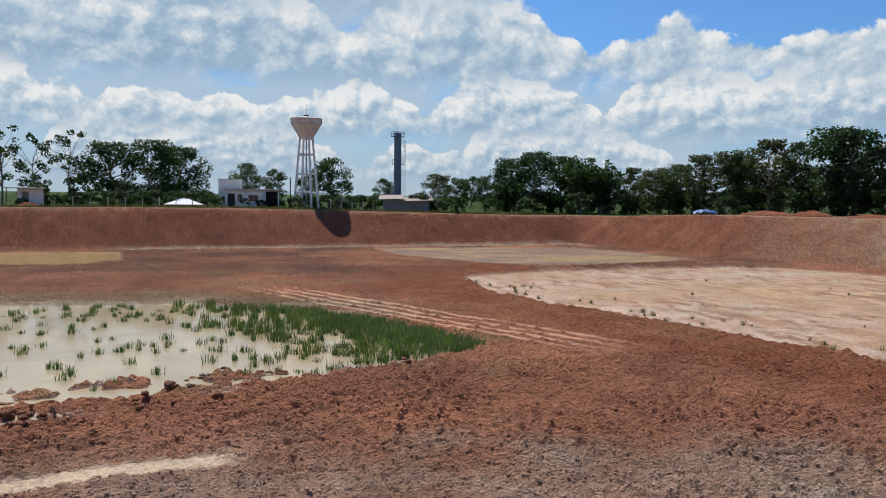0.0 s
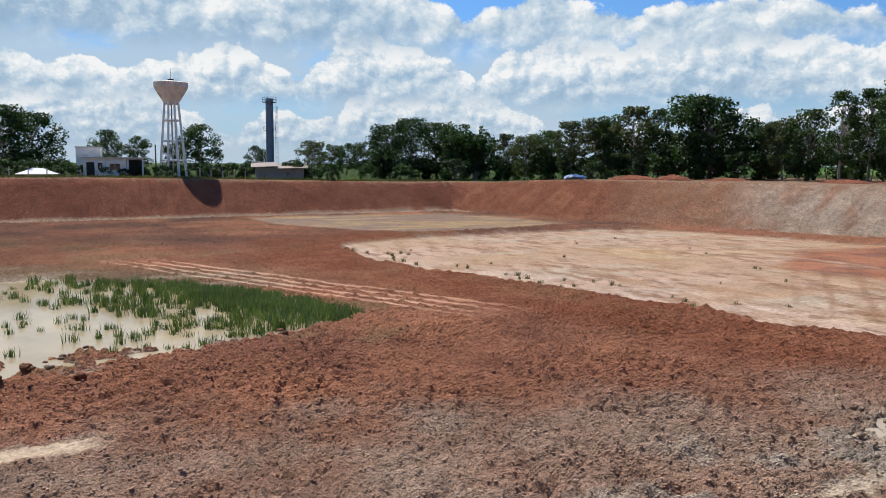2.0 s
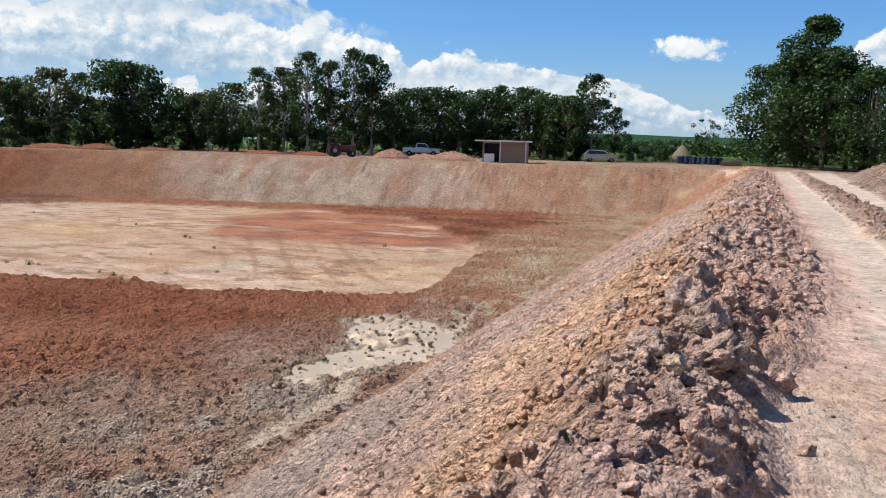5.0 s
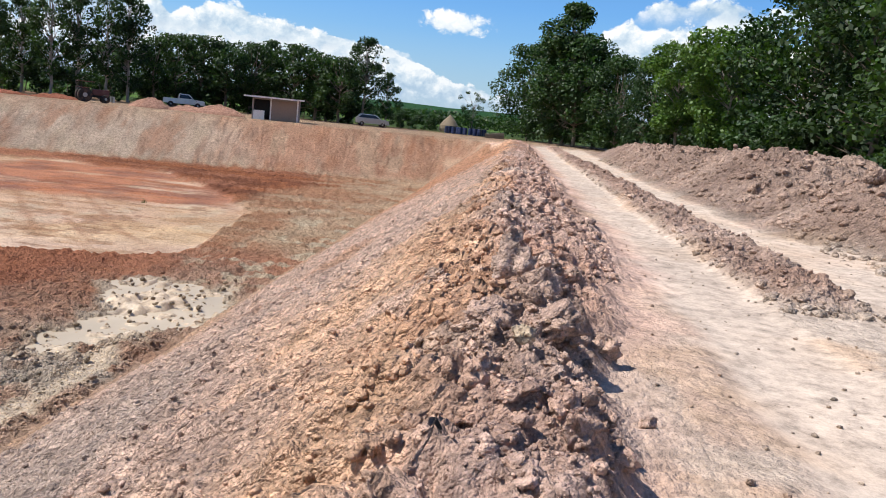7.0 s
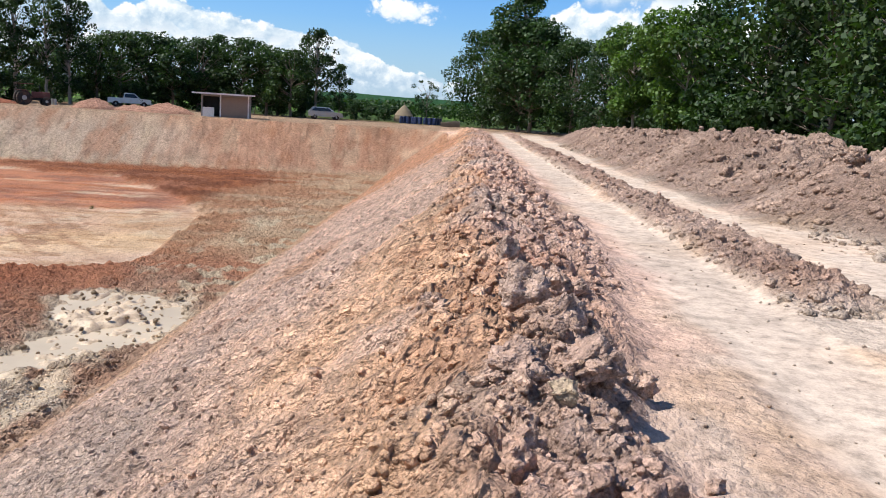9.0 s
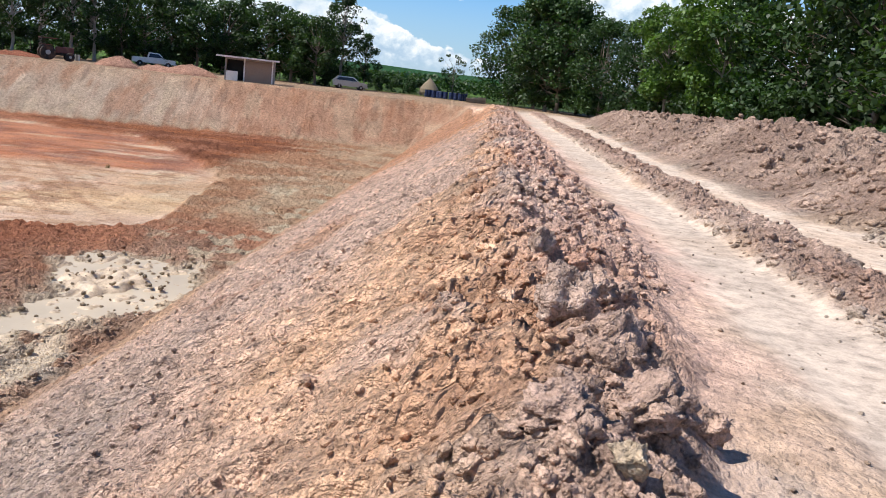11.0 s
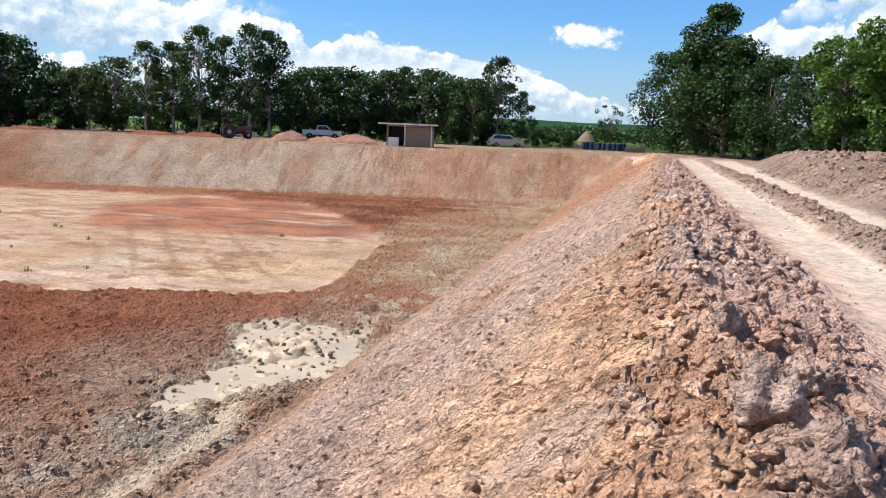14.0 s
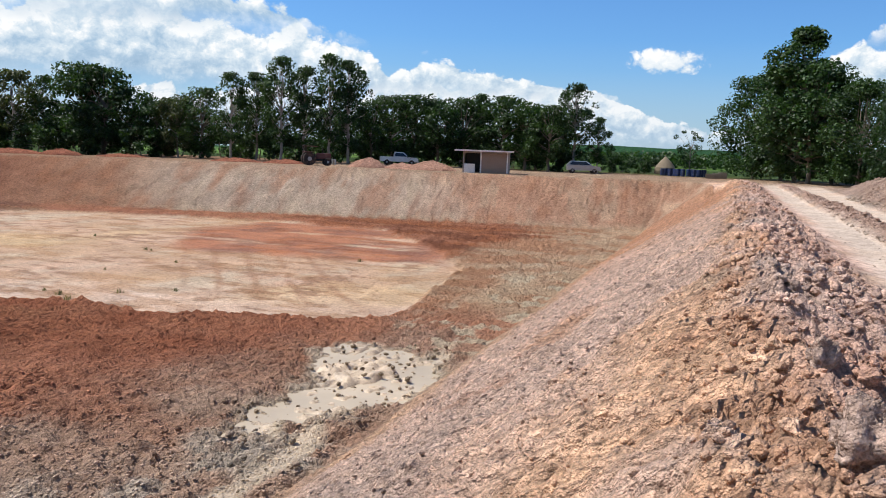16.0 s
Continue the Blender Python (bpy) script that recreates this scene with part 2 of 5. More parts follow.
def leaf_material(name, dark, light, through=0.35):
    m, t, b = material(name)
    geo = t.nodes.new("ShaderNodeNewGeometry").outputs["Random Per Island"]
    col = mix_color(t, geo, dark, light)
    ob = t.nodes.new("ShaderNodeObjectInfo").outputs["Random"]
    col = mix_color(t, 1.0, col, mix_color(t, ob, (0.78, 0.84, 0.8), (1.2, 1.08, 0.95)), "MULTIPLY")
    patch = ramp_node(t, noise_node(t, 0.5, 3), [(0.35, 0.75), (0.65, 1.2)])
    col = mix_color(t, 1.0, col, patch, "MULTIPLY")
    t.links.new(col, b.inputs["Base Color"])
    b.inputs["Roughness"].default_value = 0.55
    b.inputs["Specular IOR Level"].default_value = 0.35
    lets = t.nodes.new("ShaderNodeBsdfTranslucent")
    t.links.new(mix_color(t, 1.0, col, (1.3, 1.5, 0.6), "MULTIPLY"), lets.inputs["Color"])
    mixed = node(t, "ShaderNodeMixShader", in_0=through)
    t.links.new(b.outputs[0], mixed.inputs[1])
    t.links.new(lets.outputs[0], mixed.inputs[2])
    t.links.new(mixed.outputs[0], t.nodes["Material Output"].inputs[0])
    return m


def water_material(name, color, ripple=0.02):
    m, t, b = material(name)
    silt = noise_node(t, 0.35, 5, 0.6)
    t.links.new(mix_color(t, 1.0, color, ramp_node(t, silt, [(0.3, 0.82), (0.7, 1.12)]), "MULTIPLY"), b.inputs["Base Color"])
    b.inputs["Roughness"].default_value = 0.06
    b.inputs["IOR"].default_value = 1.33
    bump_node(t, b, noise_node(t, 3.0, 4), ripple, 0.1)
    return m


SOIL = soil_material("bare soil")
CLOD = soil_material("soil clods", 0.5)
TILTH = soil_material("tilth crumbs", 0.10)
BARK = paint("bark", (0.20, 0.16, 0.12), 0.9, scale=2.5, vary=0.5, bump=0.7, dirt=(0.08, 0.06, 0.05))
PALE_BARK = paint("pale bark", (0.34, 0.30, 0.25), 0.9, scale=2.5, vary=0.45, bump=0.6, dirt=(0.12, 0.09, 0.07))
LEAF_DARK = leaf_material("dark foliage", (0.012, 0.030, 0.010), (0.035, 0.070, 0.018))
LEAF_MID = leaf_material("green foliage", (0.014, 0.036, 0.010), (0.046, 0.092, 0.020), 0.28)
LEAF_BRIGHT = leaf_material("bright foliage", (0.030, 0.072, 0.013), (0.085, 0.165, 0.028), 0.3)
LEAF_DRY = leaf_material("olive foliage", (0.030, 0.045, 0.018), (0.075, 0.085, 0.032))
GRASS = leaf_material("marsh grass", (0.055, 0.088, 0.028), (0.14, 0.19, 0.070), 0.3)
WEED = leaf_material("dry weeds", (0.05, 0.055, 0.02), (0.14, 0.13, 0.05), 0.3)
WATER = water_material("muddy water", (0.40, 0.31, 0.19))
OCHRE_WATER = water_material("ochre water", (0.44, 0.32, 0.14))
CREAM_WATER = water_material("cream water", (0.42, 0.335, 0.235))
CREAM_WATER.node_tree.nodes["Principled BSDF"].inputs["Roughness"].default_value = 0.4


# ---- the ground: one sheet with the dug pond, its banks, the road and the land around ----
FLOOR = -4.8
TOE_X, CREST_X = -8.4, -0.45          # near bank: foot and edge


def hash01(ix, iy, seed):
    h = (ix.astype(np.int64) * 374761393 + iy.astype(np.int64) * 668265263 + seed * 1274126177) & 0xFFFFFFFF
    h = ((h ^ (h >> 13)) * 1274126177) & 0xFFFFFFFF
    return ((h ^ (h >> 16)) & 0xFFFF) / 65535.0


def value_noise(x, y, seed=0):
    x, y = np.asarray(x, float), np.asarray(y, float)
    ix, iy = np.floor(x), np.floor(y)
    fx, fy = x - ix, y - iy
    fx, fy = fx * fx * fx * (fx * (fx * 6 - 15) + 10), fy * fy * fy * (fy * (fy * 6 - 15) + 10)
    a, b = hash01(ix, iy, seed), hash01(ix + 1, iy, seed)
    c, d = hash01(ix, iy + 1, seed), hash01(ix + 1, iy + 1, seed)
    return (a * (1 - fx) + b * fx) * (1 - fy) + (c * (1 - fx) + d * fx) * fy


def fbm(x, y, size, octaves=4, seed=0, gain=0.5):
    """Fractal noise, about -1 to 1; size: metres of the largest lumps."""
    out, amp, total = 0.0, 1.0, 0.0
    for k in range(octaves):
        a, s = 0.6 * k, 2.0 ** k / size
        out = out + amp * (2 * value_noise((x * math.cos(a) - y * math.sin(a)) * s + 17.3 * k, (x * math.sin(a) + y * math.cos(a)) * s, seed + k) - 1)
        total += amp
        amp *= gain
    return out / total


def lumps(x, y, size, octaves=3, seed=0):
    """Rounded crumbs with sharp gaps, 0 to 1."""
    out, amp, total = 0.0, 1.0, 0.0
    for k in range(octaves):
        out = out + amp * np.minimum(1.5 * np.abs(fbm(x, y, size / 2 ** k, 1, seed + 7 * k)), 1.1)
        total += amp
        amp *= 0.55
    return out / total


def soft(a, b, v):
    t = np.clip((v - a) / (b - a), 0, 1)
    return t * t * (3 - 2 * t)


def inside(x, y, corners, wobble=0.0, size=4.0, seed=0):
    """Signed metres to the outline of a patch, positive inside, with an uneven edge."""
    best, odd = np.full(np.shape(x), 1e9), np.zeros(np.shape(x), bool)
    n = len(corners)
    for i in range(n):
        (ax, ay), (bx, by) = corners[i], corners[(i + 1) % n]
        ex, ey = bx - ax, by - ay
        t = np.clip(((x - ax) * ex + (y - ay) * ey) / (ex * ex + ey * ey), 0, 1)
        best = np.minimum(best, np.hypot(x - ax - t * ex, y - ay - t * ey))
        if ay != by:
            odd ^= ((ay > y) != (by > y)) & (x < ax + (y - ay) * ex / ey)
    d = np.where(odd, best, -best)
    return d + wobble * fbm(x, y, size, 4, seed + 31) if wobble else d


# foot of the banks, counter-clockwise
FOOT = [(-8.4, 81.0), (-17.5, 78.3), (-28.5, 75.6), (-40, 73.0), (-53, 68.4), (-76, 61.7), (-101, 58.6), (-101.5, 23), (-101.2, -16), (-101, -46), (-8.4, -46)]
PALE = [(-64, 25), (-54, 22.9), (-45.5, 23.3), (-40, 25), (-33.4, 26.6), (-27, 28), (-21.8, 28.6), (-16.4, 30.4), (-13.6, 31.9), (-13.4, 34), (-14.0, 37), (-14.6, 42), (-15.2, 47.5), (-17.8, 52),
        (-22, 58), (-29, 67), (-40, 68), (-50, 65), (-61, 62), (-66, 57), (-67, 45), (-66, 31)]
FAR_WET = [(-98, 27), (-97, 41), (-95, 54), (-84, 58), (-73, 58), (-70, 48), (-70, 37), (-75, 31), (-84, 28)]
FAR_POOL = [(-99.3, -40), (-99.3, -15.5), (-98.4, -3.2), (-86.5, -2.6), (-83, -6), (-82, -13), (-82, -40)]
POND = [(-53, -30), (-53, -9), (-51.6, -4.3), (-51, 2.2), (-46.5, 7.2), (-39.4, 11.4), (-32.6, 13.4), (-30.4, 9.7), (-29.4, 6.9), (-28.4, 4.5), (-27.4, 2.0),
        (-26.0, -1.0), (-25.2, -5.0), (-25.0, -12), (-26, -30)]
TOE_PUDDLE = [(-11.9, 17.2), (-11.4, 19.4), (-13.1, 24.8), (-12.7, 27.2), (-10.2, 26.7), (-8.7, 27.0), (-8.6, 23.0), (-9.2, 20.4), (-10.6, 18.4)]
RED_MARK = [(-34, 48), (-38.5, 52), (-41, 62), (-39, 71), (-30, 74), (-20, 77), (-16, 70), (-19, 57), (-19.5, 49.5), (-24, 48.5), (-28, 46.5)]


def terrain(x, y):
    """Height, soil colour (linear) and damp at plan places."""
    x, y = np.asarray(x, float), np.asarray(y, float)
    d = inside(x, y, FOOT, 0.25, 6, 3)                       # positive on the pond's floor
    fine = fbm(x, y, 1.2, 4, 11)
    broad = fbm(x, y, 14, 4, 12)
    # --- land outside
    land = 0.12 - 0.72 * soft(8, 62, y) * soft(-82, -106, x) + 0.10 * fbm(x, y, 30, 3, 5) * soft(12, 60, np.abs(x) + np.abs(y) * 0.4)
    away = np.hypot(x, y)
    hill = soft(260, 620, y) * soft(-420, -60, x) * (13 + 4 * fbm(x, y, 160, 3, 6))
    land = land + hill + 0.02 * fine
    # --- near bank's top, across the road
    n1 = fbm(x, y, 3.5, 3, 21)
    near = soft(96, 84, y) * soft(-30, -12, y)
    crumbs = lumps(x, y, 0.55, 3, 22)
    wide = 0.66 + 0.58 * soft(5.5, 8.6, y) + 0.5 * soft(8.4, 10.5, y) + 0.16 * n1 + 0.16 * fbm(x, y, 0.7, 2, 25)
    w_in, w_out = soft(-2.0, -0.5, x), soft(wide + 0.22, wide - 0.35 - 0.5 * soft(6.5, 9, y), x)
    row = w_in * w_out
    small = lumps(x, y, 0.20, 2, 24)
    row_h = row * (0.20 + 0.18 * soft(1.3, 0.1, x) + 0.10 * n1 + 0.30 * (crumbs - 0.55) + 0.15 * (small - 0.5) + 0.05 * fbm(x, y, 0.12, 2, 23))
    edge_l, edge_r = 3.25 + 0.22 * n1, 4.5 + 0.22 * fbm(x, y, 3, 2, 27)
    mid = soft(edge_l - 0.15, edge_l + 0.35, x) * soft(edge_r + 0.2, edge_r - 0.35, x) * soft(8.6, 10.4, y + 0.6 * n1 + 0.5 * fine)
    mid_h = mid * (0.13 + 0.26 * (crumbs - 0.45) + 0.10 * (small - 0.5) + 0.05 * fine)
    foot_r = 5.65 + 1.5 * soft(18.5, 15, y) + 0.03 * np.clip(y - 36, 0, 60) + 0.35 * n1
    heaps = soft(0, 3.0, x - foot_r) * soft(16.5, 12.0, x) * soft(84, 70, y)
    heap_h = heaps * (1.2 + 0.45 * np.sin(y * 0.42 + 1.0) * soft(60, 20, y) + 0.30 * fbm(x, y, 5, 3, 28) + 0.45 * (crumbs - 0.5) + 0.22 * fbm(x, y, 0.5, 3, 29))
    heap_h = np.maximum(heap_h, 0)
    edge_0 = 2.05 + 0.16 * n1 + 0.15 * fbm(x, y, 1.1, 2, 31)
    rut = soft(edge_0 - 0.3, edge_0 + 0.35, x) * soft(edge_l + 0.1, edge_l - 0.2, x) + soft(edge_r - 0.1, edge_r + 0.2, x) * soft(foot_r + 0.6, foot_r - 0.4, x)
    road_h = 0.016 * np.sin(y * 42 + 3 * np.abs(x - 1.15) * 8) * soft(0.8, 0.95, x) * soft(1.6, 1.4, x) * soft(8, 6.5, y) - 0.05 * rut + 0.025 * fbm(x, y, 0.8, 4, 30) * (1 - 0.7 * rut)
    top = land + near * (row_h + mid_h + heap_h + road_h - 0.12)
    # --- banks: a plane up from the foot on each side
    run = -d
    s_near = soft(-12, -6, x) * soft(80, 76, y + x * 0.3 + 2)
    scrape = fbm(x * 0.22, y, 0.45, 3, 33) * 0.6 + fbm(x * 0.35, y, 0.16, 2, 34) * 0.4      # marks that run down the near slope
    scrape_n = fbm(x, y * 0.2, 0.9, 3, 35)
    up_near = (x - TOE_X) / (CREST_X - TOE_X) * (0.30 - FLOOR)
    slope = FLOOR + run * np.where(s_near > 0.5, 0.641, 0.80)
    on = soft(0, 0.6, run)
    slope = slope + on * (s_near * (0.15 * scrape + 0.11 * fbm(x * 0.4, y, 0.15, 2, 37) + 0.16 * (lumps(x * 0.7, y, 0.22, 2, 36) - 0.6) + 0.08 * (lumps(x, y, 0.5, 2, 38) - 0.55) * soft(-5, -1, x)) + (1 - s_near) * (0.10 * scrape_n + 0.20 * fbm(x, y, 0.8, 3, 86) + 0.16 * (lumps(x, y, 0.9, 2, 87) - 0.5)))
    # --- the floor
    pale = soft(-0.25, 0.35, inside(x, y, PALE, 0.9, 3.2, 41))
    wet_far = soft(-0.8, 0.8, inside(x, y, FAR_WET, 2.2, 9, 42))
    pool = inside(x, y, FAR_POOL, 0.5, 6, 43)
    pond = inside(x, y, POND, 0.9, 3.5, 44)
    pond = pond - 6.0 * soft(-0.05, 0.35, fbm(x, y * 0.6, 0.9, 3, 45)) * soft(7.0, 3.0, pond) * soft(6, 1, y) * soft(-37, -32, x)
    puddle = inside(x, y, TOE_PUDDLE, 1.0, 1.5, 46)
    thin = -np.abs(x + 9.6 + 0.9 * fbm(x, y, 5, 3, 47)) + 0.16 + 0.75 * fbm(x, y, 2.2, 3, 48)
    strip = thin - 3 * (1 - soft(6, 9, y) * soft(50, 30, y))
    water_d = np.maximum(pond, puddle)
    tread = np.sin((np.hypot(x - 8, y + 8) + 0.9 * fbm(x, y, 7, 3, 50)) * 13.0) * soft(-32, -26, x) * soft(-0.35, 0.15, fbm(x, y, 6, 3, 55))
    rough = lumps(x, y, 0.75, 3, 51)
    clods = 0.13 * (rough - 0.55) + 0.19 * (lumps(x, y, 0.38, 2, 54) - 0.5) + 0.06 * fbm(x, y, 0.28, 3, 52) + 0.080 * tread
    cross = (y - 13.6) - (x + 43) * 0.42 + 0.5 * fbm(x, y, 7, 4, 60)
    track = soft(0.40, 0.14, np.abs(np.mod(cross, 1.15) - 0.57)) * soft(-2.3, -1.6, cross) * soft(2.4, 1.8, cross) * soft(-62, -54, x) * soft(-27, -34, x)
    sandy = soft(0.75, 0.25, np.abs(x + 19.9 + 0.35 * fbm(x, y, 2.2, 4, 61) - 0.04 * (y + 1) ** 2 * (y < -1))) * soft(1.8, 0.2, y) * soft(-9, -5, y)
    smooth = np.maximum.reduce([0.8 * sandy, 0.95 * track, pale * 0.80, wet_far * 0.7, soft(-0.3, 0.2, pool), soft(-0.1, 0.5, water_d), soft(-0.2, 0.3, strip) * 0.7])
    floor = FLOOR + clods * (1 - smooth) + 0.05 * broad * (1 - smooth) + 0.03 * fine * smooth
    floor = floor + (0.30 * (lumps(x, y, 0.45, 3, 77) - 0.50) + 0.16 * soft(0.1, 0.5, fbm(x, y, 2.2, 2, 82))) * soft(-0.6, 0.3, puddle)
    floor = floor - 0.24 * pale - 0.10 * wet_far - 0.16 * soft(-0.5, 0.6, water_d) - 0.18 * soft(-0.4, 0.6, pool) - 0.06 * soft(-0.1, 0.4, strip)
    ridge = np.exp(-((inside(x, y, PALE, 0.5, 6, 53) + 1.2) / 0.8) ** 2) * soft(-62, -68, x + 0.0 * y)
    floor = floor + 0.2 * ridge * (0.6 + rough)
    low = np.maximum(floor, slope * soft(0.0, 0.01, run + 1) + 0 * x)
    base = np.where(d > 0, floor, np.maximum(slope, FLOOR + clods * 0.4 * soft(1.0, 0.0, run)))
    h = np.minimum(np.where(d > 0, base, base), np.where(d > 0, base, top))
    outside = (d < 0) & (slope >= top)
    # --- soils
    red, dark = np.array((0.41, 0.178, 0.098)), np.array((0.285, 0.122, 0.074))
    grey, cream = np.array((0.38, 0.275, 0.205)), np.array((0.52, 0.40, 0.275))
    tan, pink = np.array((0.36, 0.225, 0.128)), np.array((0.375, 0.242, 0.162))
    orange, mauve = np.array((0.76, 0.465, 0.295)), np.array((0.63, 0.43, 0.33))
    umber, sand = np.array((0.29, 0.170, 0.122)), np.array((0.42, 0.332, 0.262))
    wall_red, wall_pale = np.array((0.30, 0.118, 0.068)), np.array((0.47, 0.355, 0.265))

    def mix(a, b, m):
        return a + (b - a) * np.clip(m, 0, 1)[..., None]

    one = np.ones(np.shape(x))[..., None]
    n2, n3 = fbm(x, y, 7, 4, 60), fbm(x, y, 2.2, 4, 61)
    # floor
    c = mix(red * one, dark, 0.55 + 0.9 * n2 + 0.4 * n3)
    c = mix(c, np.array((0.235, 0.10, 0.055)), soft(0.15, 0.6, fbm(x * 0.5, y, 6, 3, 62)) * 0.6)
    swath = -17.6 - 0.30 * np.clip(13 - y, 0, 8) + 0.33 * np.clip(y - 9, 0, 20)       # where red tilth turns to grey clay
    greys = soft(-4.5, 4.5, x - swath + 3.0 * n2 + 2.0 * n3) * soft(-9, -2, y) * soft(36, 26, y)
    c = mix(c, np.array((0.32, 0.185, 0.122)), greys * 0.85)
    c = mix(c, np.array((0.40, 0.285, 0.205)), 0.8 * greys * soft(-0.7, 0.8, n3 + 0.3 * n2 + 0.35 * soft(-16, -10, x)) * 0.9)
    c = mix(c, np.array((0.43, 0.36, 0.28)), soft(-13.6, -11.0, x + 1.2 * n3) * soft(4, 9, y) * soft(22, 17, y) * soft(0.0, 0.4, fbm(x, y, 1.6, 3, 83)) * 0.8)
    c = mix(c, np.array((0.24, 0.20, 0.10)), soft(0.25, 0.55, fbm(x, y, 5, 3, 84)) * soft(-22, -28, x) * 0.35)
    east = soft(31, 38, y + 2 * n2) * soft(-20, -16, x + 1.5 * n2)
    c = mix(c, mix(np.array((0.37, 0.20, 0.115)) * one, np.array((0.46, 0.325, 0.21)), 0.25 + 1.5 * n3 + 0.5 * soft(-13, -9, x)), east * 0.9)
    speck = soft(0.05, 0.35, fbm(x, y, 1.1, 3, 85))
    c = mix(c, np.array((0.50, 0.41, 0.285)), speck * soft(-13.5, -11, x + 0.8 * n3) * soft(25, 29, y) * soft(60, 45, y) * 0.75)
    c = mix(c, np.array((0.15, 0.080, 0.056)), soft(-58, -72, x) * (0.6 + 0.8 * n2))
    flats = soft(-9.5, -1.0, pond + 1.5 * n2) * soft(-40, -50, x) * soft(-75, -62, x)
    c = mix(c, np.array((0.20, 0.165, 0.095)), flats * 0.65)
    shore = soft(-8.0, -0.5, pond) * soft(0.0, 0.4, fbm(x, y * 0.3, 2.2, 3, 79)) * soft(-36, -46, x)
    c = mix(c, cream * 0.75, shore * 0.75)
    c = mix(c, np.array((0.46, 0.295, 0.195)), track * 0.45 * soft(-0.9, -0.2, n3))
    c = mix(c, cream * 0.9, sandy * 0.85 * soft(-0.5, 0.1, n3 + 0.15))
    c = mix(c, cream * 0.8, soft(1.7, 0.7, d + 0.6 * n3) * soft(-96, -98, x) * soft(-6, -1, y) * 0.8)
    band = inside(x, y, PALE)
    c = mix(c, np.array((0.25, 0.088, 0.045)), soft(-9, -5, band + 1.5 * n2) * soft(36, 32, y) * soft(-13.5, -17.5, x + n2) * (0.62 + 0.5 * n3))
    streak = fbm(x, y * 0.45 - x * 0.3, 2.6, 4, 63)
    pale_c = mix(tan * one, pink * 1.12, 0.55 + 0.9 * n2)
    pale_c = mix(pale_c, cream * 0.74, soft(0.0, 0.5, streak) * 0.8)
    pale_c = mix(pale_c, np.array((0.44, 0.30, 0.15)), soft(0.15, 0.5, fbm(x, y, 9, 3, 64)) * 0.5)
    pale_c = mix(pale_c, np.array((0.47, 0.335, 0.25)), soft(9, 2, inside(x, y, PALE) + 3 * n2) * soft(36, 30, y - 0.25 * (x + 30)) * (0.55 + 0.5 * streak))
    marks = soft(0.10, 0.34, fbm(x * 0.45 + y * 0.25, y, 1.1, 3, 65))
    pale_c = mix(pale_c, np.array((0.27, 0.15, 0.08)), marks * 0.42)
    redm = soft(-2.5, 1.0, inside(x, y, RED_MARK, 3.2, 7, 66)) * soft(-0.35, 0.10, fbm(x * 0.3, y, 2.4, 4, 67) + 0.22)
    dabs = soft(0.08, 0.32, fbm(x * 0.55 + 0.2 * y, y, 0.75, 3, 78))
    pale_c = mix(pale_c, np.array((0.22, 0.115, 0.062)), dabs * 0.8 * soft(-0.3, 0.4, n2 + 0.15))
    lane = (x + 27) * 0.80 + (y - 44) * 0.60 + 0.4 * n2
    tyres = soft(0.32, 0.10, np.abs(np.mod(lane, 1.9) - 0.95)) * soft(-5.5, -4.0, lane) * soft(5.0, 3.5, lane) * soft(33, 36, y) * soft(60, 54, y) * soft(-38, -33, x) * soft(-0.6, 0.0, n3 + 0.2)
    pale_c = mix(pale_c, np.array((0.24, 0.125, 0.068)), tyres * 0.65)
    c = mix(c, pale_c, pale)
    c = mix(c, mix(np.array((0.31, 0.118, 0.056)) * one, np.array((0.19, 0.075, 0.042)), 0.5 + 1.4 * n3), redm * 0.95)
    c = mix(c, mix(np.array((0.31, 0.205, 0.095)) * one, np.array((0.19, 0.125, 0.088)), 0.45 + 1.6 * streak), wet_far * 0.9)
    mud = np.maximum(soft(-0.5, 0.15, water_d), soft(-0.15, 0.1, strip))
    c = mix(c, cream * 0.85, np.where(pond > puddle, mud * 0.6 * soft(-0.2, 0.4, n3 + 0.3), mud * 0.9))
    damp = np.maximum.reduce([0.4 * pale * (1 - 0.6 * marks), 0.3 * wet_far, 0.8 * mud, 0.0 * x])
    # banks
    rise = np.clip((slope - FLOOR) / 4.9, 0, 1)
    s_c = mix(mauve * one, orange, soft(0.0, 0.6, n2 * 0.7 + 0.42 * soft(-4.5, -0.8, x) + 0.22 * soft(12, 4, y) + 0.6 * n3 - 0.24))
    s_c = mix(s_c, np.array((0.37, 0.16, 0.085)), soft(0.2, 0.6, n3 + 0.2 * n2) * 0.35)
    s_c = mix(s_c, orange * 0.72, soft(0.24, 0.05, rise + 0.05 * n2))
    s_c = mix(s_c, np.array((0.47, 0.20, 0.09)), soft(30, 62, y) * 0.7)
    s_c = mix(s_c, np.array((0.34, 0.30, 0.26)), soft(0.42, 0.28, np.abs(rise - 0.34) + 0.25 * np.abs(n2)) * soft(16, 7, y) * 0.45)
    along = x + 3 * n2
    n_c = mix(wall_red * 0.82 * one, orange * 0.52, soft(-80, -58, along) * 0.75)
    n_c = mix(n_c, wall_pale, soft(-63, -50, along + (rise - 0.4) * 9) * soft(-15, -29, along + 6 * (rise - 0.5)))
    n_c = mix(n_c, np.array((0.46, 0.255, 0.165)), soft(-34, -22, along) * (0.7 + 0.3 * n2))
    n_c = mix(n_c, orange * 0.58, soft(0.62, 0.95, rise + 0.15 * n3) * soft(-75, -60, x) * 0.5)
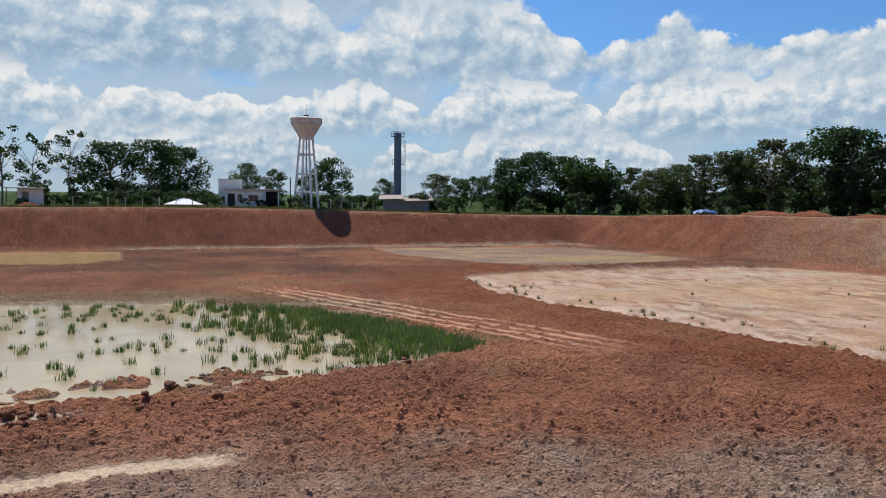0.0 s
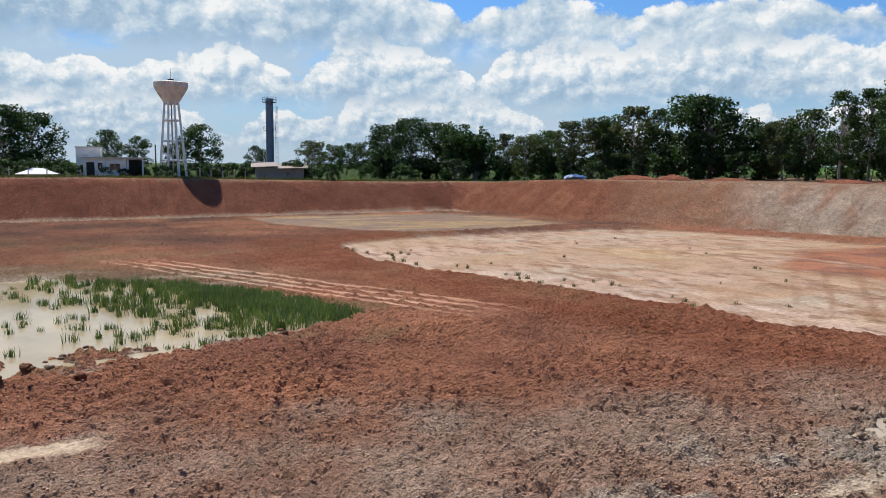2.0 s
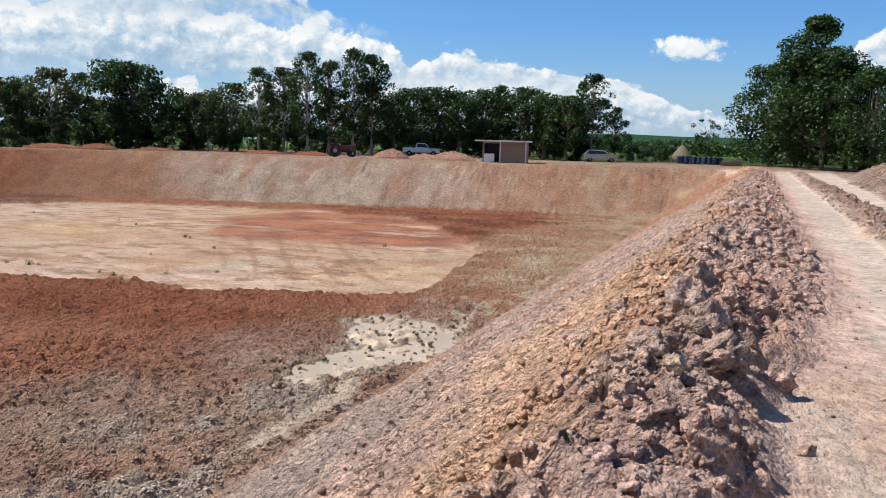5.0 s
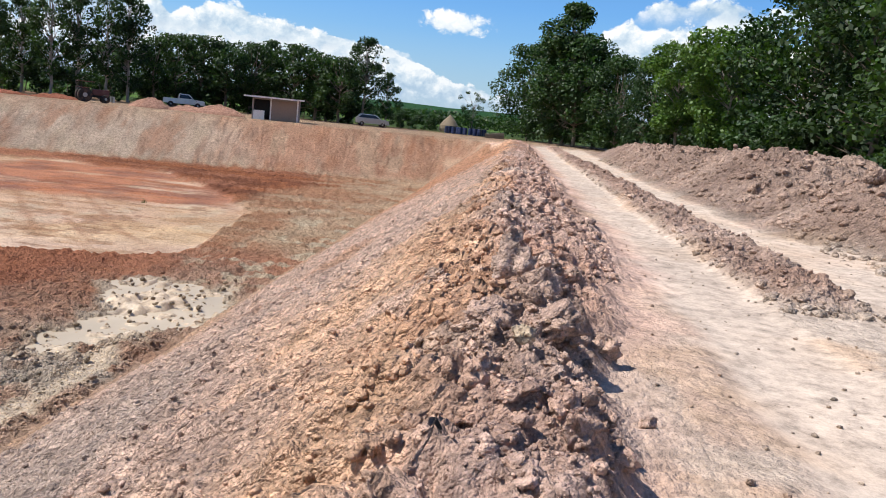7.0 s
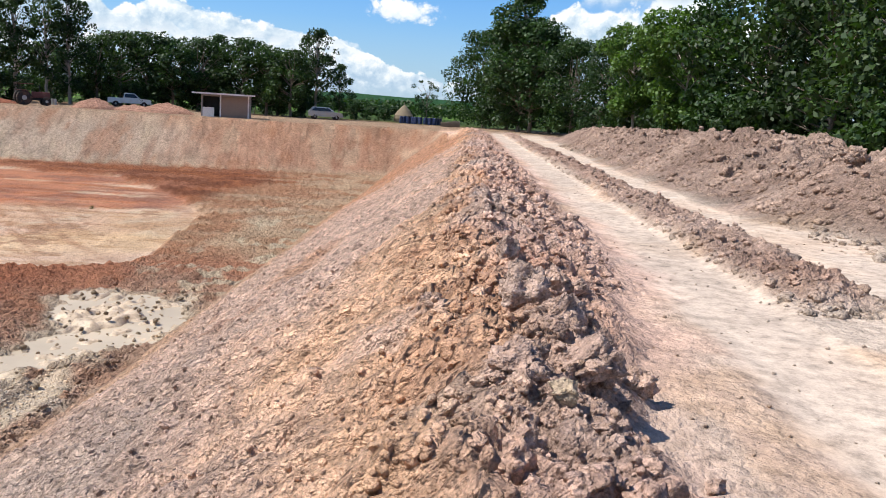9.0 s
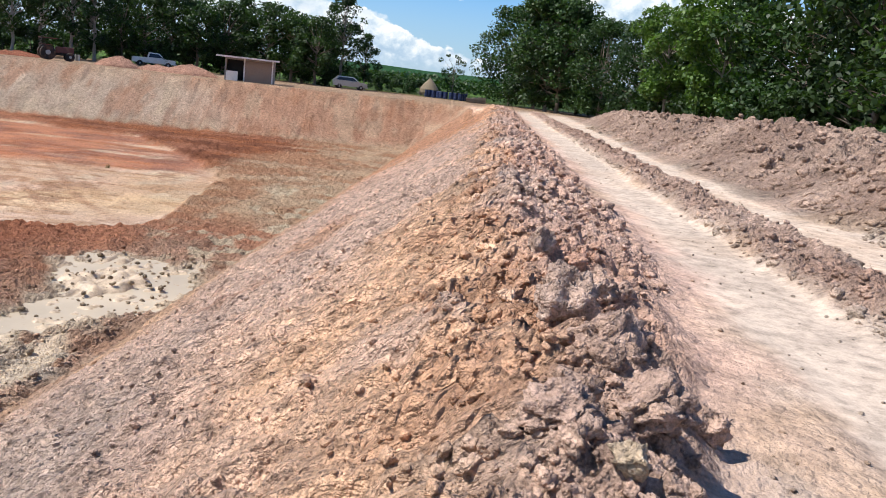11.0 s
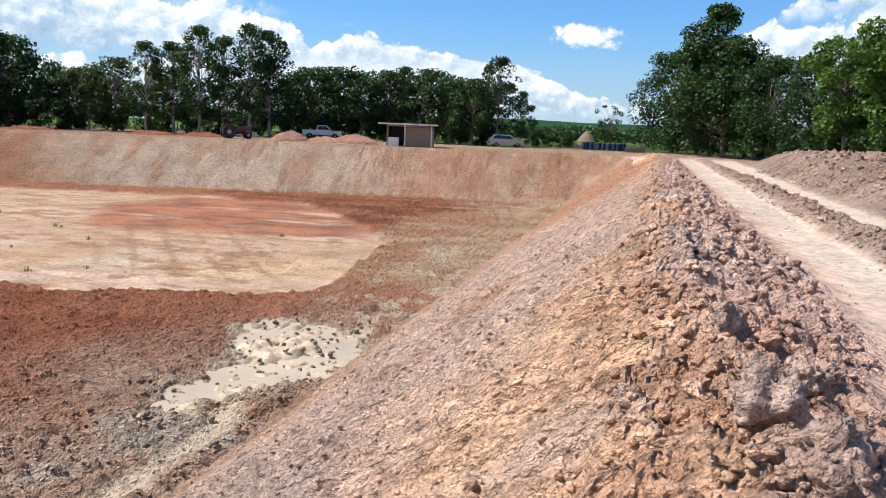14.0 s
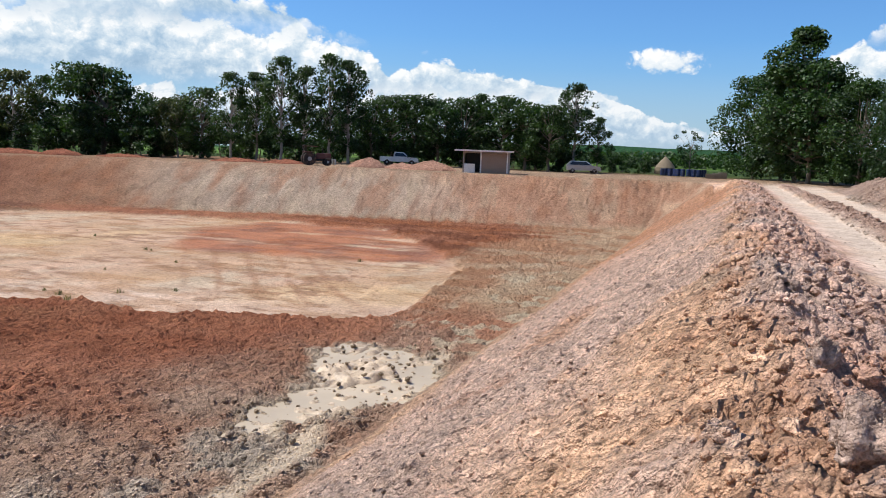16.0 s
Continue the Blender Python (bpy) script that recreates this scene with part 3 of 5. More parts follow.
    n_c = mix(n_c, cream * 0.9, soft(0.14, 0.02, rise + 0.05 * n3) * soft(-60, -48, x) * 0.6)
    n_c = mix(n_c, np.array((0.33, 0.15, 0.09)), soft(0.1, 0.6, scrape_n) * 0.3)
    blotch = fbm(x, y * 0.6, 1.5, 4, 75)
    n_c = mix(n_c, cream, soft(0.12, 0.5, blotch) * 0.4 * soft(-70, -45, x))
    n_c = mix(n_c, np.array((0.36, 0.16, 0.085)), soft(-0.1, -0.5, blotch) * 0.5)
    w_c = mix(wall_red * one, np.array((0.22, 0.085, 0.052)), 0.45 + 0.7 * n2 + 0.3 * n3)
    west = soft(-96, -100.5, x + 0.6 * (y - 58.6))
    b_c = mix(mix(n_c, w_c, np.where(y < 58, west, soft(-101, -102.5, x))), s_c, s_near)
    # top
    green = np.array((0.07, 0.105, 0.028))
    t_c = mix(np.array((0.31, 0.185, 0.115)) * one, green, soft(0.5, 3.5, -d - 7.6 + 1.5 * n2) * soft(-92, -100, x - 0.35 * (y - 60)) + soft(8, 20, y - 96 + 5 * n2) * 0.9)
    t_c = mix(t_c, np.array((0.42, 0.29, 0.19)), soft(-75, -40, x) * soft(112, 96, y) * 0.7)
    t_c = mix(t_c, np.array((0.05, 0.08, 0.022)), np.maximum.reduce([soft(14, 22, x + n2), soft(-135, -150, x), soft(112, 135, y)]))
    t_c = mix(t_c, np.array((0.10, 0.17, 0.04)), soft(180, 240, y) * soft(520, 300, y))
    t_c = mix(t_c, np.array((0.022, 0.062, 0.022)), soft(300, 420, y + 40 * n2))
    r_c = mix(np.array((0.40, 0.30, 0.225)) * one, sand, soft(-0.35, 0.35, n3 + 0.35))
    r_c = mix(r_c, sand * 1.02, rut)
    shoulder = soft(edge_0 + 0.15, edge_0 - 0.2, x) * (1 - 0.8 * soft(1.5, 1.3, x) * soft(0.75, 0.95, x) * soft(7.5, 6, y))
    r_c = mix(r_c, mix(np.array((0.35, 0.235, 0.172)) * one, np.array((0.45, 0.33, 0.25)), 0.5 + 1.2 * n3), shoulder * soft(-0.5, 0.2, fbm(x, y, 0.9, 3, 72) + 0.35))
    r_c = mix(r_c, np.array((0.47, 0.345, 0.255)), soft(edge_r - 0.1, edge_r + 0.2, x) * soft(-0.2, 0.5, n3) * 0.6)
    r_c = mix(r_c, np.array((0.44, 0.30, 0.20)), soft(0.05, 0.4, fbm(x, y, 1.5, 4, 70)) * 0.75 * (1 - 0.75 * rut))
    heap_c = mix(np.array((0.32, 0.215, 0.165)) * one, np.array((0.47, 0.33, 0.255)), 0.4 + n3)
    w_t = mix(umber * 1.85 * one, np.array((0.63, 0.44, 0.355)), 0.35 + 0.9 * n3)
    w_t = mix(w_t, orange * 0.9, soft(0.25, -0.7, x + 0.5 * n3) * soft(-0.1, 0.4, n2 + 0.25))
    w_t = mix(w_t, np.array((0.40, 0.34, 0.28)), soft(0.3, 0.6, fbm(x, y, 2.7, 3, 71)) * 0.3)
    rusty = soft(0.2, -0.25, x + 0.45 * n3) * soft(-0.05, 0.35, fbm(x, y, 1.0, 3, 88))
    w_t = mix(w_t, np.array((0.54, 0.30, 0.185)), rusty * 0.8)
    road = mix(r_c, heap_c, soft(-0.2, 0.9, x - foot_r + 0.5 * n3))
    road = mix(road, mix(heap_c, w_t, 0.3 + 0 * x), mid)
    road = mix(road, w_t * 0.9, soft(wide + 0.9, wide, x + 0.3 * n3) * soft(-0.4, 0.2, n3 + 0.1) * 0.7)
    road = mix(road, w_t, row)
    strip_top = near * soft(-4, -3, x) * soft(17.5, 15, x + n2)
    t_c = mix(t_c, road, strip_top)
    b_c = mix(b_c, w_t, soft(-1.4, -0.5, x + 0.6 * n3) * s_near * soft(-0.45, 0.2, n3 + 0.1))
    col = np.where((d > 0)[..., None], c, np.where(outside[..., None], t_c, mix(mix(c, b_c, soft(0, 0.3, run + 0.3 * n3)), c, 0 * x)))
    damp = np.where(d > 0, damp, 0)
    even = np.where(d > 0, np.clip(smooth, 0, 1), np.where(outside, near * np.clip(0.85 * (1 - row) * (1 - mid) * soft(0.5, -0.4, x - foot_r) + 0.4 * rut, 0, 1) * strip_top, 0))
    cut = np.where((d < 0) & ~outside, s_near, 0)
    return h, col, np.stack([damp, even, cut], -1)


def steps(*runs):
    """Grid lines: runs of (from, to, first step, last step)."""
    out = []
    for a, b, s0, s1 in runs:
        v, k = a, (s1 - s0) / (b - a)
        while v < b - 1e-6:
            out.append(v)
            v += s0 + k * (v - a)
    return np.array(out + [runs[-1][1]])


def mesh_from(name, verts, faces_flat, per_face):
    me = bpy.data.meshes.new(name)
    n, m = len(verts), len(faces_flat) // per_face
    me.vertices.add(n)
    me.vertices.foreach_set("co", np.ascontiguousarray(verts, np.float32).ravel())
    me.loops.add(m * per_face)
    me.loops.foreach_set("vertex_index", np.ascontiguousarray(faces_flat, np.int32).ravel())
    me.polygons.add(m)
    me.polygons.foreach_set("loop_start", np.arange(0, m * per_face, per_face, dtype=np.int32))
    me.polygons.foreach_set("loop_total", np.full(m, per_face, np.int32))
    me.update(calc_edges=True)
    return me


def add_soil(me, col, damp):
    at = me.attributes.new("soil", "FLOAT_COLOR", "POINT")
    two = damp if damp.ndim == 2 else np.stack([damp, damp, damp], 1)
    at.data.foreach_set("color", np.concatenate([col, two[:, :1]], 1).astype(np.float32).ravel())
    me.attributes.new("even", "FLOAT", "POINT").data.foreach_set("value", np.ascontiguousarray(two[:, 1], np.float32))
    me.attributes.new("cut", "FLOAT", "POINT").data.foreach_set("value", np.ascontiguousarray(two[:, 2], np.float32))


def build_ground():
    xs = steps((-3000, -400, 500, 300), (-400, -112, 60, 2), (-112, -60, 0.8, 0.5), (-60, -30, 0.30, 0.14), (-30, -22, 0.135, 0.09), (-22, -9.5, 0.085, 0.075), (-9.5, -1.4, 0.085, 0.045), (-1.4, 2.4, 0.034, 0.034), (2.4, 2.6, 0.05, 0.05),
               (2.6, 9, 0.06, 0.10), (9, 20, 0.10, 0.25), (20, 60, 1, 8), (60, 400, 20, 80), (400, 3000, 300, 500))
    ys = steps((-3000, -400, 500, 300), (-400, -50, 60, 3), (-50, -10, 1.2, 0.20), (-10, 1.5, 0.18, 0.08), (1.5, 12, 0.032, 0.06), (12, 30, 0.07, 0.12), (30, 40, 0.13, 0.24), (40, 96, 0.26, 0.55),
               (96, 140, 2, 6), (140, 800, 10, 40), (800, 3000, 150, 500))
    gx, gy = np.meshgrid(xs, ys)
    x, y = gx.ravel(), gy.ravel()
    h, col, damp = terrain(x, y)
    nx, ny = len(xs), len(ys)
    i = (np.arange(ny - 1)[:, None] * nx + np.arange(nx - 1)[None, :]).ravel()
    me = mesh_from("ground", np.stack([x, y, h], 1), np.stack([i, i + 1, i + nx + 1, i + nx], 1).ravel(), 4)
    add_soil(me, col, damp)
    me.polygons.foreach_set("use_smooth", np.ones(len(me.polygons), bool))
    me.materials.append(SOIL)
    return tagged(new("ground", me), "dug pond with red earth floor, cut banks and a sandy road", "ground", kind="structure")


ground = build_ground()


def height(x, y):
    return float(terrain(np.array([x]), np.array([y]))[0][0])


def sheet(name, corners, z, mat, label):
    """Still water that fills a hollow of the floor; the shore cuts its edge."""
    bm = bmesh.new()
    bm.faces.new([bm.verts.new((px, py, z)) for px, py in corners])
    bmesh.ops.triangulate(bm, faces=bm.faces)
    me = bpy.data.meshes.new(name)
    bm.to_mesh(me)
    bm.free()
    me.materials.append(mat)
    return tagged(new(name, me), label, "water", kind="structure")


def grown(corners, by):
    cx, cy = sum(p[0] for p in corners) / len(corners), sum(p[1] for p in corners) / len(corners)
    return [(px + by * (px - cx) / math.hypot(px - cx, py - cy), py + by * (py - cy) / math.hypot(px - cx, py - cy)) for px, py in corners]


sheet("water_pond", grown(POND, 1.6), FLOOR - 0.085, WATER, "still muddy water with marsh grass on the pond floor")
sheet("water_puddle", TOE_PUDDLE[:0] + grown(TOE_PUDDLE, 1.0), FLOOR - 0.10, CREAM_WATER, "shallow cream puddle at the foot of the bank")
sheet("water_pool", grown(FAR_POOL, 0.4), FLOOR - 0.09, OCHRE_WATER, "ochre muddy pool below the far bank")


# ---- helpers for things ----


def part(name, data, mat, parent=None, label="", smooth=False):
    """One mesh object, from a bmesh or a mesh, under a thing or a part."""
    if isinstance(data, bmesh.types.BMesh):
        me = bpy.data.meshes.new(name)
        data.normal_update()
        data.to_mesh(me)
        data.free()
    else:
        me = data
    if not me.materials:
        me.materials.append(mat)
    if smooth:
        me.polygons.foreach_set("use_smooth", np.ones(len(me.polygons), bool))
    ob = new(name, me)
    ob.parent = parent
    return tagged(ob, label)


def thing(name, m, label, category, group=""):
    ob = new(name)
    ob.empty_display_size = 0.2
    ob.matrix_basis = m
    return tagged(ob, label, category, group)


def add_box(bm, lo, hi, bevel=0.0):
    c, s = [(a + b) / 2 for a, b in zip(lo, hi)], [b - a for a, b in zip(lo, hi)]
    got = bmesh.ops.create_cube(bm, size=1.0, matrix=Matrix.LocRotScale(c, None, s))
    if bevel:
        edges = list({e for v in got["verts"] for e in v.link_edges})
        bmesh.ops.bevel(bm, geom=edges, offset=bevel, segments=2, affect="EDGES", profile=0.6)
    return bm


def box(lo, hi, bevel=0.0):
    return add_box(bmesh.new(), lo, hi, bevel)


def add_tube(bm, a, b, r0, r1, sides=8, caps=True):
    a, b = Vector(a), Vector(b)
    q = (b - a).to_track_quat("Z", "Y")
    rings = []
    for p, r in ((a, r0), (b, r1)):
        rings.append([bm.verts.new(p + q @ Vector((r * math.cos(k * math.tau / sides), r * math.sin(k * math.tau / sides), 0))) for k in range(sides)])
    for k in range(sides):
        bm.faces.new((rings[0][k], rings[0][(k + 1) % sides], rings[1][(k + 1) % sides], rings[1][k]))
    if caps:
        bm.faces.new(rings[0][::-1])
        bm.faces.new(rings[1])
    return bm


def lathe(bm, profile, sides=32):
    """A turned shape from (radius, height) pairs."""
    rings = [[bm.verts.new((r * math.cos(k * math.tau / sides), r * math.sin(k * math.tau / sides), z)) for k in range(sides)] for r, z in profile]
    for lo, hi in zip(rings, rings[1:]):
        for k in range(sides):
            bm.faces.new((lo[k], lo[(k + 1) % sides], hi[(k + 1) % sides], hi[k]))
    bm.faces.new(rings[0][::-1])
    bm.faces.new(rings[-1])
    return bm


# ---- clods of earth ----
rng = np.random.default_rng(7)


def clod_shape(level, seed, cuts=5, rough=0.22):
    """A broken lump of clay: a ball cut flat on some sides, with an uneven skin."""
    r = np.random.default_rng(seed)
    bm = bmesh.new()
    bmesh.ops.create_icosphere(bm, subdivisions=level, radius=1.0)
    planes = r.normal(size=(cuts, 3))
    planes /= np.linalg.norm(planes, axis=1)[:, None]
    cut = r.uniform(0.45, 0.8, cuts)
    off = Vector(r.uniform(-50, 50, 3))
    for v in bm.verts:
        p = np.array(v.co)
        for n, c in zip(planes, cut):
            over = p @ n - c
            if over > 0:
                p = p - n * over * 0.85
        q = Vector(p)
        q *= 1 + rough * noise.fractal(Vector(v.co) * 1.7 + off, 0.7, 2.1, 5) + r.uniform(-0.03, 0.03)
        v.co = q
    bm.verts.ensure_lookup_table()
    verts = np.array([v.co[:] for v in bm.verts])
    faces = np.array([[v.index for v in f.verts] for f in bm.faces])
    bm.free()
    return verts, faces


FINE_CLODS = [clod_shape(3, 100 + k, 9, 0.5) for k in range(6)]
HUGE_CLODS = [clod_shape(4, 500 + k, 10, 0.55) for k in range(5)]
MID_CLODS = [clod_shape(2, 200 + k, 7, 0.45) for k in range(8)]
LOW_CLODS = [clod_shape(1, 300 + k, 4, 0.25) for k in range(8)]


def random_turns(n):
    q = rng.normal(size=(n, 4))
    q /= np.linalg.norm(q, axis=1)[:, None]
    w, x, y, z = q.T
    return np.stack([np.stack([1 - 2 * (y * y + z * z), 2 * (x * y - z * w), 2 * (x * z + y * w)], -1),
                     np.stack([2 * (x * y + z * w), 1 - 2 * (x * x + z * z), 2 * (y * z - x * w)], -1),
                     np.stack([2 * (x * z - y * w), 2 * (y * z + x * w), 1 - 2 * (x * x + y * y)], -1)], 1)


def scatter_clods(name, x, y, size, shapes, label, sink=0.35, tint=(0.62, 1.08), flat=0.75, mat=None):
    """Lumps past counting, joined into one mesh that lies on the ground."""
    h, col, damp = terrain(x, y)
    turn = random_turns(len(x))
    which = rng.integers(0, len(shapes), len(x))
    vs, fs, cs, n = [], [], [], 0
    shade = rng.uniform(tint[0], tint[1], len(x))
    for k, (v0, f0) in enumerate(shapes):
        idx = np.where(which == k)[0]
        if not len(idx):
            continue
        axes = rng.uniform(0.7, 1.25, (len(idx), 3))
        v = np.einsum("nij,nvj->nvi", turn[idx], v0[None] * axes[:, None, :]) * size[idx][:, None, None]
        v[..., 2] *= flat
        v += np.stack([x[idx], y[idx], h[idx] + size[idx] * sink], -1)[:, None, :]
        vs.append(v.reshape(-1, 3))
        f = f0[None] + (np.arange(len(idx)) * len(v0))[:, None, None] + n
        fs.append(f.reshape(-1, 3))
        cs.append(np.repeat(col[idx] * shade[idx][:, None], len(v0), 0))
        n += len(idx) * len(v0)
    verts, faces, cols = np.concatenate(vs), np.concatenate(fs), np.concatenate(cs)
    me = mesh_from(name, verts, faces.ravel(), 3)
    add_soil(me, cols, np.zeros(len(cols)))
    me.materials.append(mat or CLOD)
    return tagged(new(name, me), label, "soil", kind="stuff")


# along the ridge of spoil by the road: many near the walk, fewer far down
def spill(name, n, xr, yr, power, size, label, shapes=LOW_CLODS, sink=0.1, tint=(0.72, 1.12), flat=0.8):
    y = yr[0] + (yr[1] - yr[0]) * rng.random(n) ** power
    x = xr[0] + (xr[1] - xr[0]) * rng.random(n)
    if xr[0] < 0 < xr[1]:
        over = 0.55 + 0.55 * soft(5.5, 8.6, y) + 0.45 * soft(8.4, 10.5, y)
        x = np.where(x > over, xr[0] + (x - xr[0]) * 0.55, x)
    scatter_clods(name, x, y, size[0] + (size[1] - size[0]) * rng.random(n) ** 3.0, shapes, label, sink, tint, flat)


spill("ridge_clods", 3600, (-0.8, 2.0), (1.5, 14), 1.15, (0.012, 0.06), "crumbled umber clods along the ridge of spoil", MID_CLODS)
spill("ridge_lumps", 420, (-0.45, 1.5), (2.5, 17), 1.0, (0.035, 0.10), "broken umber lumps of clay along the ridge of spoil", FINE_CLODS, 0.1)
spill("far_ridge_clods", 3600, (-0.7, 2.1), (12, 78), 1.3, (0.03, 0.14), "umber clods down the far run of the ridge")
spill("verge_clods", 3400, (3.2, 4.55), (9.2, 60), 1.5, (0.012, 0.09), "small clods on the strip between two wheel ruts")
spill("heap_clods", 7500, (6.2, 13.5), (12, 60), 1.3, (0.02, 0.17), "clods lying over grey brown heaps of spoil", LOW_CLODS, 0.1, (0.8, 1.1))
spill("road_crumbs", 1500, (1.2, 7.5), (2, 30), 1.4, (0.006, 0.03), "loose crumbs of earth on the sandy road", LOW_CLODS, 0.3)
spill("slope_crumbs", 14000, (-8.3, -0.5), (2, 40), 1.7, (0.008, 0.05), "crumbs of earth caught on the cut bank", LOW_CLODS, 0.1, (0.7, 1.08))
# the floor: rough ploughed earth
n = 190000
x = -8.6 - 30 * rng.random(n) ** 1.35
y = -10 + 46 * rng.random(n)
away = np.hypot(x - 0.3, y)
keep = (inside(x, y, PALE) < 0.1) & (inside(x, y, POND) < 0.2 + 0.5 * rng.random(n)) & (inside(x, y, TOE_PUDDLE) < 0.1) & ~((np.abs(x + 20.0) < 0.5) & (y < 1.2)) & (away < 13 + 22 * rng.random(n) ** 1.6)
x, y, away = x[keep], y[keep], away[keep]
scatter_clods("floor_clods", x, y, (0.018 + 0.034 * rng.random(len(x)) ** 1.8) * (0.75 + away * 0.014), LOW_CLODS, "rough red and grey clods over the pond floor", -0.05, (0.92, 1.25), 0.6, TILTH)
n = 420
x, y = -12.8 + 4.2 * rng.random(n), 15 + 13 * rng.random(n)
scatter_clods("puddle_clods", x, y, 0.02 + 0.09 * rng.random(n) ** 2.4, LOW_CLODS, "mud clods standing out of a shallow puddle", 0.8, (0.5, 0.85))

n = 1500
x, y = -32 + 7.5 * rng.random(n), -13 + 22 * rng.random(n)
shore_d = inside(x, y, POND)
keep = (shore_d > -0.6) & (shore_d < 0.5 + 2.6 * rng.random(n) * (y < 3)) & (fbm(x * 0.7, y, 2.6, 3, 81) > -0.05)
x, y = x[keep], y[keep]
scatter_clods("shore_clods", x, y, 0.05 + 0.22 * rng.random(len(x)) ** 2.0, LOW_CLODS, "lumps of wet red mud along the pond shore", 0.55, (0.5, 0.9), 0.5)


def big_clod(x, y, r, k, squash, turn, sink=0.2, color=None):
    kit = HUGE_CLODS if r > 0.125 else FINE_CLODS
    v, f = kit[k % len(kit)]
    me = mesh_from("dirt_clod", v * r * np.array((1.0, 0.85, squash)), f.ravel(), 3)
    h, col, _ = terrain(np.array([x]), np.array([y]))
    add_soil(me, np.repeat(np.array([color]) if color else col, len(v), 0), np.zeros(len(v)))
    me.materials.append(CLOD)
    ob = new("dirt_clod", me)
    ob.matrix_basis = pose(x, y, float(h[0]) + r * squash * sink, 8 * math.sin(k * 3.1), 9 * math.cos(k * 1.7), turn)
    return ob


MAUVE_CLAY, UMBER_CLAY, BUFF_CLAY = (0.50, 0.355, 0.285), (0.50, 0.34, 0.265), (0.54, 0.41, 0.29)
for x, y, r, squash, turn, color in ((0.12, 6.60, 0.20, 1.25, 20, MAUVE_CLAY), (0.26, 6.1, 0.26, 0.8, 80, UMBER_CLAY), (0.42, 5.55, 0.24, 0.75, 140, UMBER_CLAY),
                                     (0.88, 6.1, 0.13, 0.9, 10, UMBER_CLAY), (0.22, 4.75, 0.10, 0.8, 60, BUFF_CLAY), (0.0, 5.1, 0.17, 0.7, 200, UMBER_CLAY),
                                     (0.10, 8.7, 0.13, 1.4, 35, MAUVE_CLAY), (0.5, 7.6, 0.14, 0.9, 300, UMBER_CLAY), (0.75, 8.4, 0.13, 0.8, 130, UMBER_CLAY)):
    tagged(big_clod(x, y, r, int(turn), squash, turn, 0.35, color), "large broken lump of clay on the ridge of spoil", "clod", "clods on the ridge")
tagged(big_clod(1.05, 4.85, 0.07, 3, 0.9, 15, 0.6, UMBER_CLAY), "fist sized clod alone on the pale wheel track", "clod", "clods on the ridge")
for k in range(30):
    x, y = rng.uniform(-0.35, 0.8), 3.4 + 9.5 * rng.random() ** 1.2
    tagged(big_clod(x, y, rng.uniform(0.05, 0.105), k, rng.uniform(0.7, 1.2), rng.uniform(0, 360), 0.3), "umber lump of clay on the ridge of spoil", "clod", "clods on the ridge")
for k in range(26):
    x, y = rng.uniform(7.4, 11.5), rng.uniform(15, 40)
    tagged(big_clod(x, y, rng.uniform(0.12, 0.30), k, rng.uniform(0.6, 0.9), rng.uniform(0, 360), 0.3), "grey brown lump of clay on a heap of spoil", "clod", "clods on the heaps")

# ---- grass and weeds ----


def blades(x, y, z, tall, wide, lean, n_each, spread):
    """Curved three-piece blades standing in tufts."""
    m = len(x) * n_each
    cx, cy = np.repeat(x, n_each) + rng.normal(0, spread, m), np.repeat(y, n_each) + rng.normal(0, spread, m)
    h = np.repeat(tall, n_each) * rng.uniform(0.55, 1.1, m)
    a, out = rng.uniform(0, math.tau, m), rng.uniform(0.1, 1.0, m) * lean
    px, py = -np.sin(a) * wide / 2, np.cos(a) * wide / 2
    rows = []
    for t, w in ((0.0, 1.0), (0.55, 0.8), (1.0, 0.12)):
        bx, by, bz = cx + np.cos(a) * out * h * t * t, cy + np.sin(a) * out * h * t * t, np.repeat(z, n_each) + h * t * (1 - 0.18 * out * t)
        rows += [np.stack([bx - px * w, by - py * w, bz], 1), np.stack([bx + px * w, by + py * w, bz], 1)]
    verts = np.stack(rows, 1).reshape(-1, 3)
    i = np.arange(m)[:, None] * 6
    return verts, np.concatenate([i + np.array([[0, 1, 3, 2]]), i + np.array([[2, 3, 5, 4]])], 1).reshape(-1)


SWARD = [(-48.5, 5.6), (-45.5, 8.2), (-39.4, 12.2), (-32.3, 13.7), (-30.8, 9.9), (-33.5, 9.0), (-38, 8.4), (-43, 6.6)]
n = 5200
x, y = -50 + 20 * rng.random(n), 2.5 + 11.5 * rng.random(n)
keep = inside(x, y, SWARD, 0.6, 2.0, 80) > 0.9 * rng.random(n) - 0.35
v, f = blades(x[keep], y[keep], np.full(keep.sum(), FLOOR - 0.10), rng.uniform(0.30, 0.52, keep.sum()), 0.035, 0.7, 9, 0.09)
me = mesh_from("marsh_grass", v, f, 4)
me.materials.append(GRASS)
tagged(new("marsh_grass", me), "thick sward of green marsh grass in shallow water", "grass", kind="stuff")


def tuft_mesh(name, tall, wide, n_each, spread, lean, mat, seed):
    v, f = blades(np.zeros(1), np.zeros(1), np.zeros(1), np.array([tall]), wide, lean, n_each, spread)
    me = mesh_from(name, v, f, 4)
    me.materials.append(mat)
    return me


